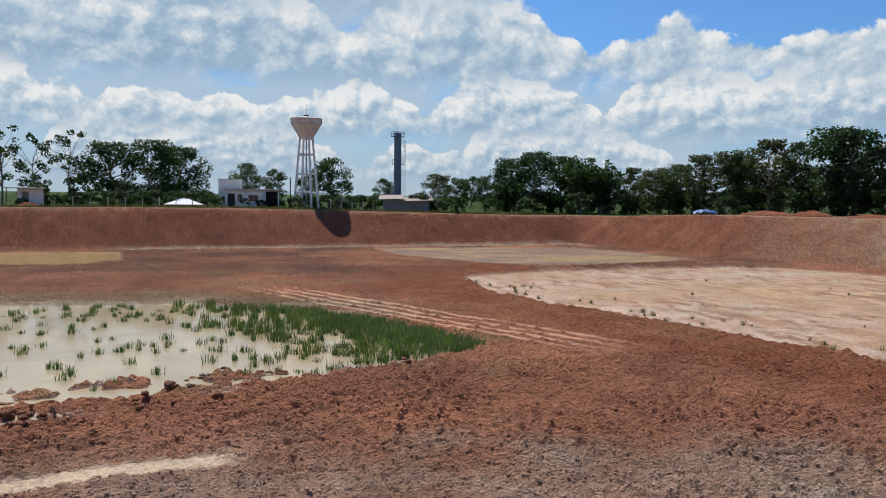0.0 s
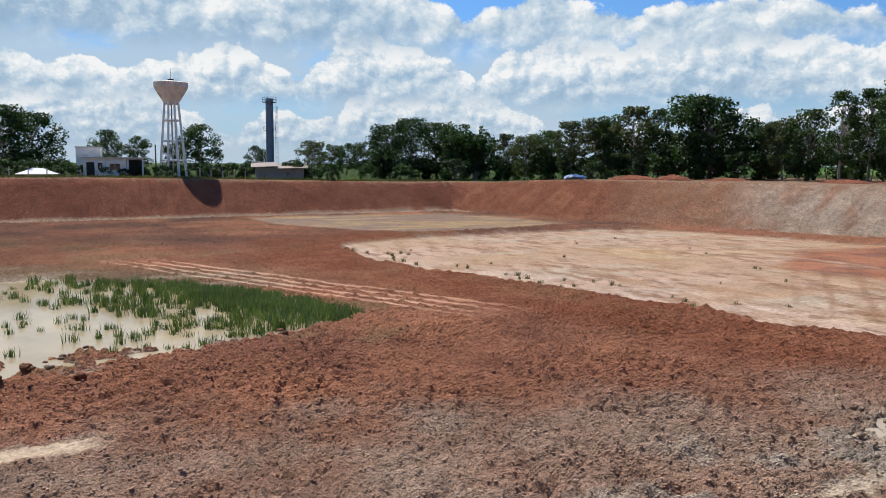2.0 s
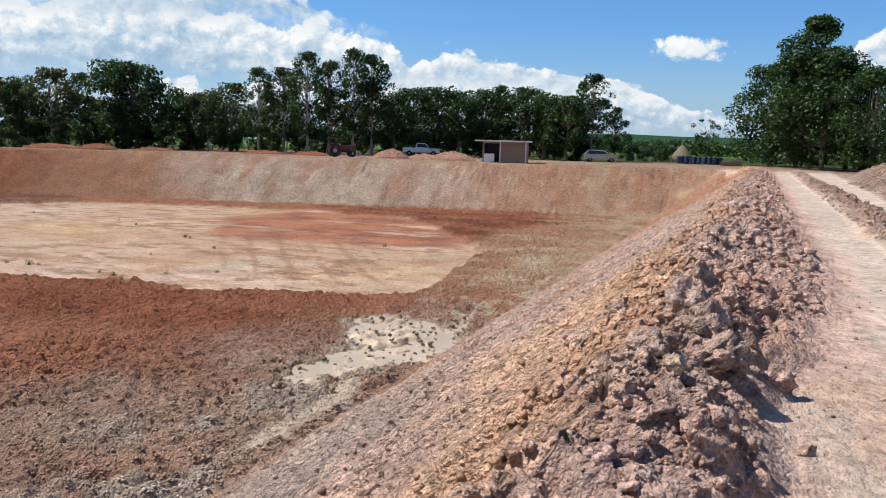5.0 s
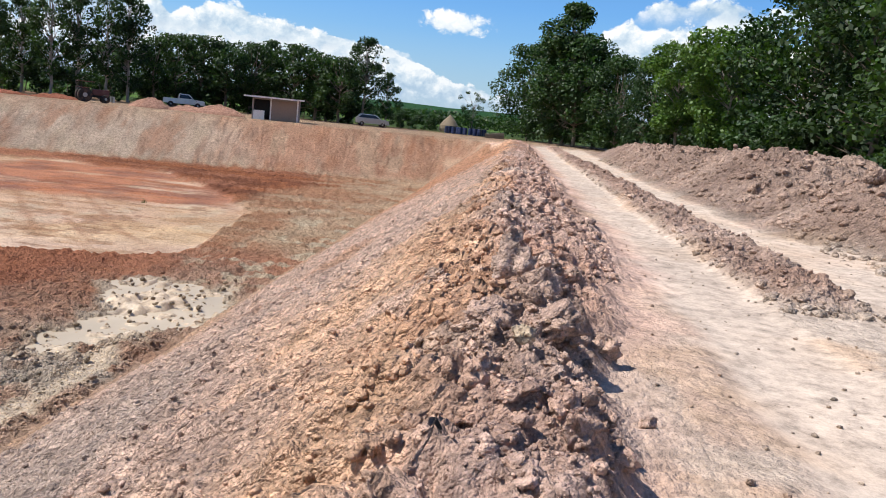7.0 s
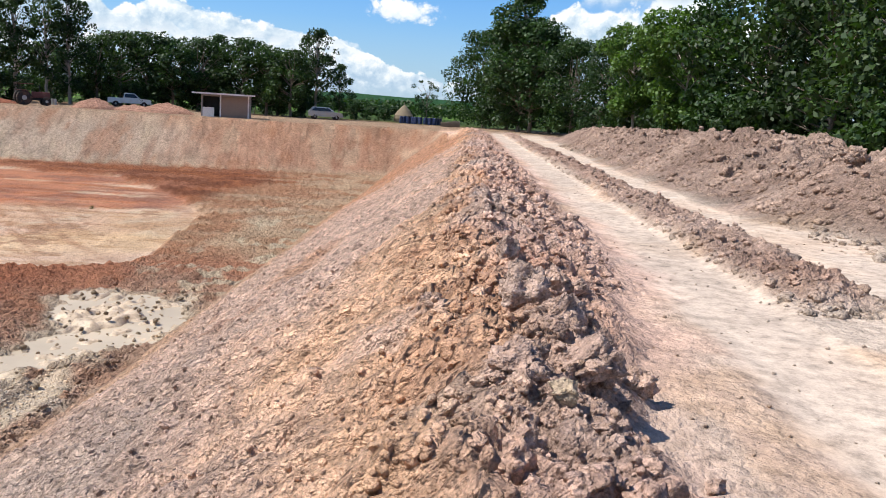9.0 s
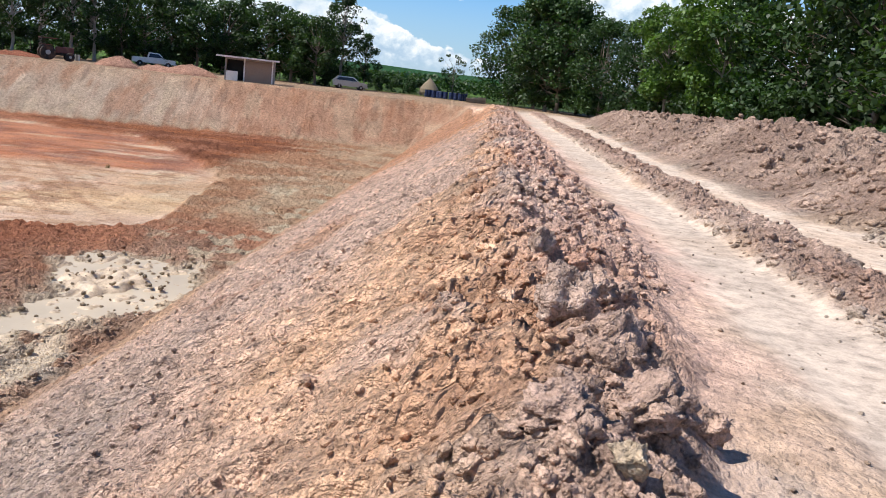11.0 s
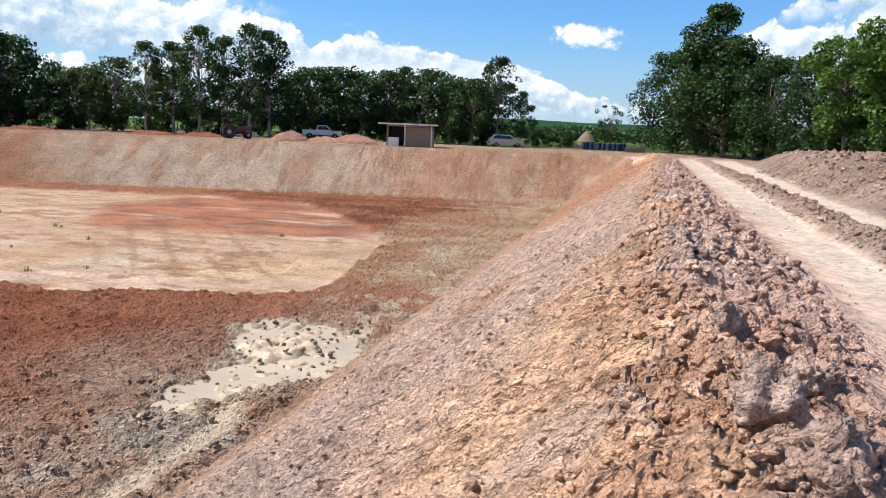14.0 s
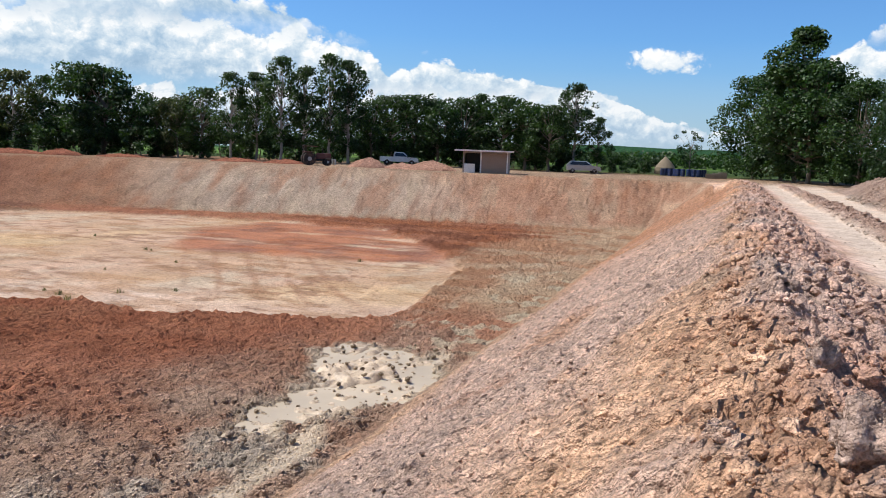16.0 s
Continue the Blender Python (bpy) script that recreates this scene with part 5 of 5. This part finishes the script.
def smokestack(m):
    t = thing("steel_stack", m, "blue grey steel stack with a caged ladder and platforms", "chimney")
    part("shaft", lathe(bmesh.new(), [(0.72, -0.2), (0.72, 0.5), (0.62, 0.55), (0.62, 6.0), (0.66, 6.02), (0.66, 6.15), (0.60, 6.17), (0.60, 12.35), (0.66, 12.36), (0.66, 12.5), (0.5, 12.5)], 24), STEEL, t)
    for z, r in ((11.9, 1.1), (7.4, 0.95)):
        p = part("platform", lathe(bmesh.new(), [(r, z), (r, z + 0.06), (0.62, z + 0.07)], 20), STEEL, t)
        bm = bmesh.new()
        for k in range(14):
            a, b = k * math.tau / 14, (k + 1) * math.tau / 14
            pa, pb = (r * math.cos(a), r * math.sin(a)), (r * math.cos(b), r * math.sin(b))
            add_tube(bm, (*pa, z), (*pa, z + 0.8), 0.022, 0.022, 5)
            add_tube(bm, (*pa, z + 0.8), (*pb, z + 0.8), 0.022, 0.022, 5)
            add_tube(bm, (*pa, z + 0.42), (*pb, z + 0.42), 0.016, 0.016, 5)
        part("railing", bm, STEEL, p)
    bm = bmesh.new()
    for s in (-0.2, 0.2):
        add_tube(bm, (0.88, s, 0.2), (0.88, s, 12.6), 0.025, 0.025, 5)
    for k in range(40):
        add_tube(bm, (0.88, -0.2, 0.4 + 0.3 * k), (0.88, 0.2, 0.4 + 0.3 * k), 0.015, 0.015, 5)
    part("ladder", bm, GALV, t)
    bm = bmesh.new()
    for k in range(12):
        z = 2.4 + 0.8 * k
        for j in range(6):
            a, b = -1.5 + j * 0.5, -1.0 + j * 0.5
            add_tube(bm, (0.88 + 0.38 * math.cos(a), 0.38 * math.sin(a), z), (0.88 + 0.38 * math.cos(b), 0.38 * math.sin(b), z), 0.02, 0.02, 4)
    for a in (-1.0, 0.0, 1.0):
        add_tube(bm, (0.88 + 0.38 * math.cos(a), 0.38 * math.sin(a), 2.4), (0.88 + 0.38 * math.cos(a), 0.38 * math.sin(a), 11.3), 0.016, 0.016, 4)
    part("cage", bm, GALV, t)
    part("rod", add_tube(bmesh.new(), (-0.3, 0, 12.4), (-0.3, 0, 13.4), 0.02, 0.015, 5), GALV, t)


smokestack(pose(-125, 38.7, -0.4, 0, 0, 72))


def window(parent, x0, x1, z0, z1, y, mat=GLASS):
    w = part("window", box((x0, y - 0.02, z0), (x1, y + 0.06, z1)), mat, parent, "dark window")
    bm = bmesh.new()
    for lo, hi in (((x0 - 0.06, z0 - 0.06), (x0, z1 + 0.06)), ((x1, z0 - 0.06), (x1 + 0.06, z1 + 0.06)), ((x0, z0 - 0.06), (x1, z0)), ((x0, z1), (x1, z1 + 0.06)),
                   (((x0 + x1) / 2 - 0.02, z0), ((x0 + x1) / 2 + 0.02, z1))):
        add_box(bm, (lo[0], y - 0.05, lo[1]), (hi[0], y + 0.03, hi[1]))
    part("frame", bm, WHITE, w)


def bungalow(m):
    t = thing("house", m, "white plastered flat roofed house with a shaded porch", "house")
    part("wall", box((-3.9, 0, -0.2), (1.5, 5.5, 2.5)), WHITE, t)
    part("back_wall", box((1.5, 2.2, -0.2), (3.6, 5.5, 2.5)), WHITE, t)
    part("upper_storey", box((-5.0, 3.0, -0.2), (-1.9, 8.0, 4.0), 0.03), WHITE, t, "white upper block behind")
    part("roof", box((-4.15, -0.35, 2.5), (3.95, 5.8, 2.68), 0.02), CONCRETE, t)
    part("parapet", box((-5.1, 2.9, 4.0), (-1.8, 8.1, 4.12)), CONCRETE, t)
    for x in (1.7, 3.6):
        part("porch_post", box((x - 0.1, 0.0, -0.2), (x + 0.1, 0.2, 2.5)), WHITE, t)
    part("porch_shade", box((1.55, 2.1, 0.0), (3.5, 2.18, 2.3)), DARK, t)
    part("door", box((-3.5, -0.03, -0.1), (-2.5, 0.05, 2.0)), DARK, t, "dark open doorway")
    window(t, -2.1, -1.5, 1.0, 1.9, 0.0)
    window(t, -0.6, 0.7, 0.9, 1.8, 0.0)
    part("steps", box((-3.7, -0.9, -0.2), (-2.3, -0.06, 0.02)), CONCRETE, t)


bungalow(facing(83.0, 117.5, turn=-3))


def block_shed(m):
    t = thing("shed", m, "small pale plastered hut with an overhanging sheet roof", "shed")
    part("wall", box((-1.4, 0, -0.2), (1.6, 3, 2.3)), WHITE, t)
    part("roof", box((-2.9, -0.8, 2.3), (1.9, 3.4, 2.42), 0.02), SHEET, t)
    part("post", box((-2.7, -0.6, -0.2), (-2.58, -0.48, 2.3)), WOOD, t)
    part("door", box((-0.9, -0.03, -0.1), (-0.1, 0.04, 1.9)), BROWN_WALL, t)


block_shed(facing(97.0, 116))


def gate_house(m):
    t = thing("shed", m, "flat roofed brown shed with a shuttered bay above the bank", "shed")
    part("back_wall", box((-2.35, 2.6, -0.2), (2.6, 2.75, 2.2)), BROWN_WALL, t)
    part("side_wall", box((2.45, 0.0, -0.2), (2.6, 2.58, 2.2)), GREY_BLOCK, t)
    part("side_wall", box((-2.35, 0.0, -0.2), (-2.2, 2.58, 2.2)), GREY_BLOCK, t)
    part("shutter", box((-0.35, 0.02, -0.1), (2.28, 0.10, 1.95)), BROWN_WALL, t, "brown roller shutter")
    for x in (-0.5, 2.3):
        part("pilaster", box((x, -0.04, -0.2), (x + 0.14, 0.14, 2.2)), WHITE, t)
    part("low_wall", box((-2.19, 0.0, -0.2), (-1.05, 0.12, 0.85)), WHITE, t)
    part("lintel", box((-2.19, 0.0, 1.98), (2.3, 0.015, 2.2)), GREY_BLOCK, t)
    # near-black sheet hung in the open bay to stand for the shade inside
    part("bay_shade", box((-2.15, 1.2, 0.0), (-0.55, 1.25, 2.1)), DARK, t)
    bm = box((-3.15, -0.75, 2.2), (3.0, 3.1, 2.29))
    part("roof", bm, SHEET, t)
    bm = bmesh.new()
    for k in range(32):
        add_tube(bm, (-3.1 + k * 0.195, -0.76, 2.30), (-3.1 + k * 0.195, 3.1, 2.30), 0.035, 0.035, 5)
    part("corrugation", bm, SHEET, t)
    part("fascia", box((-3.2, -0.80, 2.16), (3.05, -0.765, 2.32)), WHITE, t)


gate_house(pose(-25.6, 84.2, 0.08, 0, 0, 14))


def ruin(m):
    t = thing("shed", m, "low dark block shed under rusty sheet roofs by the stack", "shed")
    part("wall", box((-8.2, 0.0, -0.2), (-5.6, 4.0, 1.9)), GREY_BLOCK, t, "bare dark block wall")
    part("wall", box((-1.0, 1.0, -0.2), (6.0, 5.0, 1.7)), GREY_BLOCK, t)
    for x0, x1, z in ((-1.6, 2.2, 2.2), (2.0, 6.6, 2.0)):
        bm = bmesh.new()
        vs = [bm.verts.new(p) for p in ((x0, 0.2, z - 0.5), (x1, 0.2, z - 0.35), (x1, 5.4, z + 0.25), (x0, 5.4, z + 0.1))]
        f = bm.faces.new(vs)
        up = bmesh.ops.extrude_face_region(bm, geom=[f])
        bmesh.ops.translate(bm, verts=[v for v in up["geom"] if isinstance(v, bmesh.types.BMVert)], vec=(0, 0, 0.08))
        bmesh.ops.recalc_face_normals(bm, faces=bm.faces)
        part("roof", bm, RUST, t)


ruin(facing(73.4, 119))
bm = bmesh.new()
ring = [(-2.6, 0, 0.35), (2.6, 0, 0.35), (2.6, 2.6, 0.35), (-2.6, 2.6, 0.35)]
base = [bm.verts.new(p) for p in ring]
peak = [bm.verts.new((-0.5, 1.3, 1.15)), bm.verts.new((0.6, 1.3, 1.12))]
for f in ((base[0], base[1], peak[1], peak[0]), (base[1], base[2], peak[1]), (base[2], base[3], peak[0], peak[1]), (base[3], base[0], peak[0]), base[::-1]):
    bm.faces.new(f)
t = thing("tarp_shelter", facing(87.6, 114), "low white tarpaulin shelter behind the bank", "shelter")
part("canopy", bm, WHITE_TARP, t)
for x in (-2.4, 2.4):
    for y in (0.2, 2.4):
        part("pole", add_tube(bmesh.new(), (x, y, -0.2), (x, y, 0.42), 0.04, 0.04, 6), WOOD, t)

for k in range(15):
    b = 95.6 - 0.62 * k * 1.72 if k < 9 else 77.6 - 0.75 * (k - 9)
    m = facing(b, 112.5 if k < 9 else 113.5, turn=k * 13)
    post = part("fence_post", box((-0.06, -0.06, -0.3), (0.06, 0.06, 1.25 + 0.12 * math.sin(k * 2.2)), 0.012), POST)
    post.matrix_basis = m @ pose(0, 0, 0, 2 * math.sin(k), 3 * math.cos(k * 1.3), 0)
    tagged(post, "leaning grey concrete fence post along the far bank", "fence post", "fence posts")


def utility_pole(m, h, arms):
    t = thing("utility_pole", m, "concrete utility pole with cross arms" if arms else "plain dark wooden pole beside the house", "pole")
    part("shaft", add_tube(bmesh.new(), (0, 0, -0.3), (0, 0, h), 0.13, 0.09, 8), WOOD if not arms else CONCRETE, t)
    for z in arms:
        a = part("cross_arm", box((-1.0, -0.06, z - 0.06), (1.0, 0.06, z + 0.06)), WOOD, t)
        for x in (-0.9, -0.45, 0.45, 0.9):
            part("insulator", add_tube(bmesh.new(), (x, 0, z + 0.06), (x, 0, z + 0.26), 0.05, 0.03, 8), CONCRETE, a)
    if arms:
        part("transformer", lathe(bmesh.new(), [(0.25, h - 2.6), (0.28, h - 2.55), (0.28, h - 1.8), (0.2, h - 1.7)], 14), STEEL, t)


utility_pole(facing(80.4, 121), 4.6, ())
utility_pole(facing(70.2, 127), 6.0, (5.8, 5.3))


def wheel(parent, x, y, r, w):
    t = part("wheel", lathe(bmesh.new(), [(r * 0.55, -w / 2), (r * 0.93, -w / 2), (r, -w * 0.34), (r, w * 0.34), (r * 0.93, w / 2), (r * 0.55, w / 2)], 20), TYRE, parent)
    t.matrix_basis = pose(x, y, r, 90, 0, 0)
    part("rim", lathe(bmesh.new(), [(r * 0.2, -w * 0.52), (r * 0.56, -w * 0.46), (r * 0.56, w * 0.46), (r * 0.2, w * 0.52)], 14), GALV, t)


def profile_body(points, half, taper=0.0):
    """A body from a side outline (x, z), closed across its width."""
    bm = bmesh.new()
    sides = []
    for s in (-1, 1):
        sides.append([bm.verts.new((x, s * (half - taper * max(0, z - 1.0)), z)) for x, z in points])
    bm.faces.new(sides[0])
    bm.faces.new(sides[1][::-1])
    n = len(points)
    for k in range(n):
        bm.faces.new((sides[0][k], sides[0][(k + 1) % n], sides[1][(k + 1) % n], sides[1][k]))
    bmesh.ops.recalc_face_normals(bm, faces=bm.faces)
    bmesh.ops.bevel(bm, geom=list(bm.edges), offset=0.04, segments=2, affect="EDGES")
    return bm


def pickup(m):
    t = thing("pickup_truck", m, "white pickup truck parked under the trees", "pickup truck")
    part("body", profile_body([(-2.5, 0.45), (2.5, 0.45), (2.55, 0.85), (2.4, 1.0), (1.2, 1.08), (-2.5, 1.08)], 0.88), CAR_WHITE, t)
    part("cab", profile_body([(-0.75, 1.06), (1.25, 1.06), (0.6, 1.68), (-0.6, 1.72)], 0.82, 0.18), CAR_WHITE, t)
    for s in (-1, 1):
        bm = bmesh.new()
        vs = [bm.verts.new((x, s * (0.865 - 0.18 * (z - 1.0)), z)) for x, z in ((-0.6, 1.14), (1.0, 1.14), (0.52, 1.58), (-0.5, 1.6))]
        bm.faces.new(vs)
        part("side_window", bm, GLASS, t)
        part("headlight", box((2.46, s * 0.72 - 0.16, 0.68), (2.57, s * 0.72 + 0.16, 0.84), 0.02), GLASS, t)
        for x in (-1.6, 1.65):
            wheel(t, x, s * 0.78, 0.36, 0.22)
    part("bumper", box((2.5, -0.85, 0.36), (2.66, 0.85, 0.54), 0.03), GALV, t)


pickup(facing(22.9, 109, turn=4))


def hatchback(m):
    t = thing("car", m, "dusty silver car parked beyond the bank", "car")
    part("body", profile_body([(-2.0, 0.35), (2.0, 0.35), (2.1, 0.7), (1.9, 0.88), (1.0, 0.98), (-2.05, 1.0)], 0.84), CAR_SILVER, t)
    part("cabin", profile_body([(-2.0, 0.98), (1.1, 0.96), (0.35, 1.48), (-1.5, 1.52)], 0.80, 0.25), CAR_SILVER, t)
    for s in (-1, 1):
        bm = bmesh.new()
        bm.faces.new([bm.verts.new((x, s * (0.842 - 0.25 * (z - 1.0)), z)) for x, z in ((-1.8, 1.04), (0.8, 1.04), (0.28, 1.4), (-1.4, 1.42))])
        part("side_window", bm, GLASS, t)
        for x in (-1.35, 1.3):
            wheel(t, x, s * 0.74, 0.31, 0.2)
    part("bumper", box((2.02, -0.8, 0.3), (2.16, 0.8, 0.5), 0.03), CAR_SILVER, t)


hatchback(facing(10.2, 103, turn=8))


def tractor(m):
    t = thing("tractor", m, "old red tractor with a front blade on the bank", "tractor")
    part("bonnet", box((0.1, -0.38, 0.75), (1.75, 0.38, 1.35), 0.06), RED_PAINT, t)
    part("chassis", box((-0.9, -0.25, 0.5), (1.6, 0.25, 0.85), 0.03), DARK, t)
    part("seat", box((-0.9, -0.25, 1.05), (-0.45, 0.25, 1.2), 0.04), DARK, t)
    for s in (-1, 1):
        wheel(t, -0.7, s * 0.75, 0.72, 0.38)
        wheel(t, 1.35, s * 0.62, 0.42, 0.26)
        part("fender", box((-1.25, s * 0.75 - 0.22, 1.42), (-0.15, s * 0.75 + 0.22, 1.48), 0.02), RED_PAINT, t)
        part("roof_post", add_tube(bmesh.new(), (-1.0, s * 0.5, 0.9), (-1.0, s * 0.5, 2.05), 0.035, 0.035, 6), DARK, t)
    part("canopy", box((-1.35, -0.7, 2.05), (0.25, 0.7, 2.12), 0.02), RED_PAINT, t)
    part("exhaust", add_tube(bmesh.new(), (0.9, 0.25, 1.3), (0.9, 0.25, 2.0), 0.04, 0.035, 8), DARK, t)
    part("steering_wheel", lathe(bmesh.new(), [(0.2, 1.42), (0.22, 1.44), (0.2, 1.46)], 16), DARK, t)
    part("blade", box((2.05, -1.0, 0.15), (2.2, 1.0, 0.75), 0.03), GALV, t)


tractor(facing(28.6, 92.5, turn=10))


def mound(b, d, w, h, color, label):
    """A tipped heap of earth with a crumbled skin."""
    r = np.random.default_rng(int(b * 10))
    k, j = 40, 14
    verts, faces = [], []
    for i in range(j):
        for q in range(k):
            t, a = i / (j - 1), q * math.tau / k
            rr = w / 2 * (1 - t) * (1 + 0.22 * noise.noise(Vector((math.cos(a) * 1.3, math.sin(a) * 1.3, b))))
            z = h * (1 - (1 - t) ** 1.6) * (1 + 0.2 * noise.noise(Vector((math.cos(a) * 2, math.sin(a) * 2, t * 3 + b)))) + 0.12 * noise.noise(Vector((rr * math.cos(a) * 3, rr * math.sin(a) * 3, b)))
            verts.append((rr * math.cos(a), 0.6 * rr * math.sin(a), z - 0.15 * (i == 0)))
    for i in range(j - 1):
        for q in range(k):
            faces += [i * k + q, i * k + (q + 1) % k, (i + 1) * k + (q + 1) % k, (i + 1) * k + q]
    me = mesh_from("dirt_mound", np.array(verts), np.array(faces), 4)
    add_soil(me, np.repeat(np.array([color]), len(verts), 0) * r.uniform(0.8, 1.15, (len(verts), 1)), np.zeros(len(verts)))
    me.materials.append(CLOD)
    ob = new("dirt_mound", me)
    ob.matrix_basis = facing(b, d)
    tagged(ob, label, "mound", "mounds on the bank")


PINK_EARTH, RED_EARTH = (0.36, 0.20, 0.14), (0.26, 0.10, 0.06)
for b, d, w, h, color in ((25.0, 93, 4.4, 1.05, PINK_EARTH), (22.6, 93, 5.2, 0.6, PINK_EARTH), (20.6, 92, 6.6, 1.0, PINK_EARTH), (30.6, 97, 5.5, 0.45, RED_EARTH), (33.8, 99, 6.0, 0.4, RED_EARTH)):
    mound(b, d, w, h, color, "tipped heap of pinkish earth on the bank" if color is PINK_EARTH else "low heap of red earth on the bank")
for b, d, w, h in ((47.4, 110, 7.0, 0.6), (44.6, 107, 5.0, 0.75), (41.0, 105, 6.0, 0.35), (97.2, 114, 4.0, 0.5)):
    mound(b, d, w, h, RED_EARTH, "low heap of red earth on the bank")

t = thing("tarpaulin", facing(51.3, 112), "crumpled blue tarpaulin under the trees", "tarpaulin")
bm = bmesh.new()
bmesh.ops.create_grid(bm, x_segments=14, y_segments=10, size=1.0)
for v in bm.verts:
    v.co = Vector((v.co.x * 1.5, v.co.y * 0.8, 0.75 - 0.5 * v.co.x ** 2 * 0.6 - 0.35 * v.co.y ** 2 + 0.12 * noise.noise(v.co * 3)))
part("cover", bm, TARP, t)
part("load", box((-1.2, -0.6, -0.1), (1.2, 0.6, 0.35), 0.08), WOOD, t)


def drum(m):
    t = thing("plastic_drum", m, "blue plastic drum standing at the end of the road", "drum", "drums at the road end")
    part("shell", lathe(bmesh.new(), [(0.26, 0), (0.29, 0.03), (0.29, 0.28), (0.305, 0.30), (0.29, 0.33), (0.29, 0.58), (0.305, 0.60), (0.29, 0.63), (0.29, 0.86), (0.27, 0.9)], 18), BLUE_PLASTIC, t)
    part("lid", lathe(bmesh.new(), [(0.26, 0.9), (0.26, 0.93), (0.10, 0.935)], 18), DARK, t)
    return t


first = drum(facing(4.9, 111))
for k in range(15):
    copy_thing(first, facing(4.75 - 0.165 * k - 0.2 * (k > 7), 111 + 1.4 * math.sin(k * 2.4), turn=k * 40))
for k, b in enumerate((1.9, 1.5, 1.1)):
    t = thing("crate", facing(b, 104 + k), "dark wooden crate by the road end", "crate", "crates at the road end")
    part("side", box((-0.5, -0.35, 0), (0.5, 0.35, 0.55 + 0.1 * k), 0.02), WOOD, t)
    for z in (0.12, 0.36):
        part("slat", box((-0.53, -0.38, z), (0.53, 0.38, z + 0.1)), WOOD, t)
t = thing("straw_stack", facing(4.75, 118), "conical straw stack beside the field", "straw stack")
part("stack", lathe(bmesh.new(), [(1.25, -0.1), (1.4, 0.5), (1.35, 0.95), (0.9, 1.6), (0.4, 2.15), (0.08, 2.45)], 26), STRAW, t)
part("pole", add_tube(bmesh.new(), (0, 0, 2.2), (0, 0, 2.8), 0.04, 0.03, 6), WOOD, t)
for b, d, h in ((6.4, 118, 2.4), (5.4, 122, 2.2), (7.6, 120, 2.8), (8.2, 116, 2.2)):
    x, y = bearing(b, d)
    plant("bush", x, y, h, "bushes of the treeline")

# far plantation on the rise beyond the road's end
r = np.random.default_rng(5)
spots = []
for k in range(700):
    x, y = r.uniform(-75, 25), r.uniform(240, 300)
    spots.append((x, y, height(x, y) + r.uniform(1.2, 3.2), r.uniform(1.6, 2.6)))
me = leaves(spots, 16000, 1.0, 9)
me.materials.append(LEAF_MID)
tagged(new("far_plantation", me), "far green plantation on a low rise", "trees", kind="stuff")
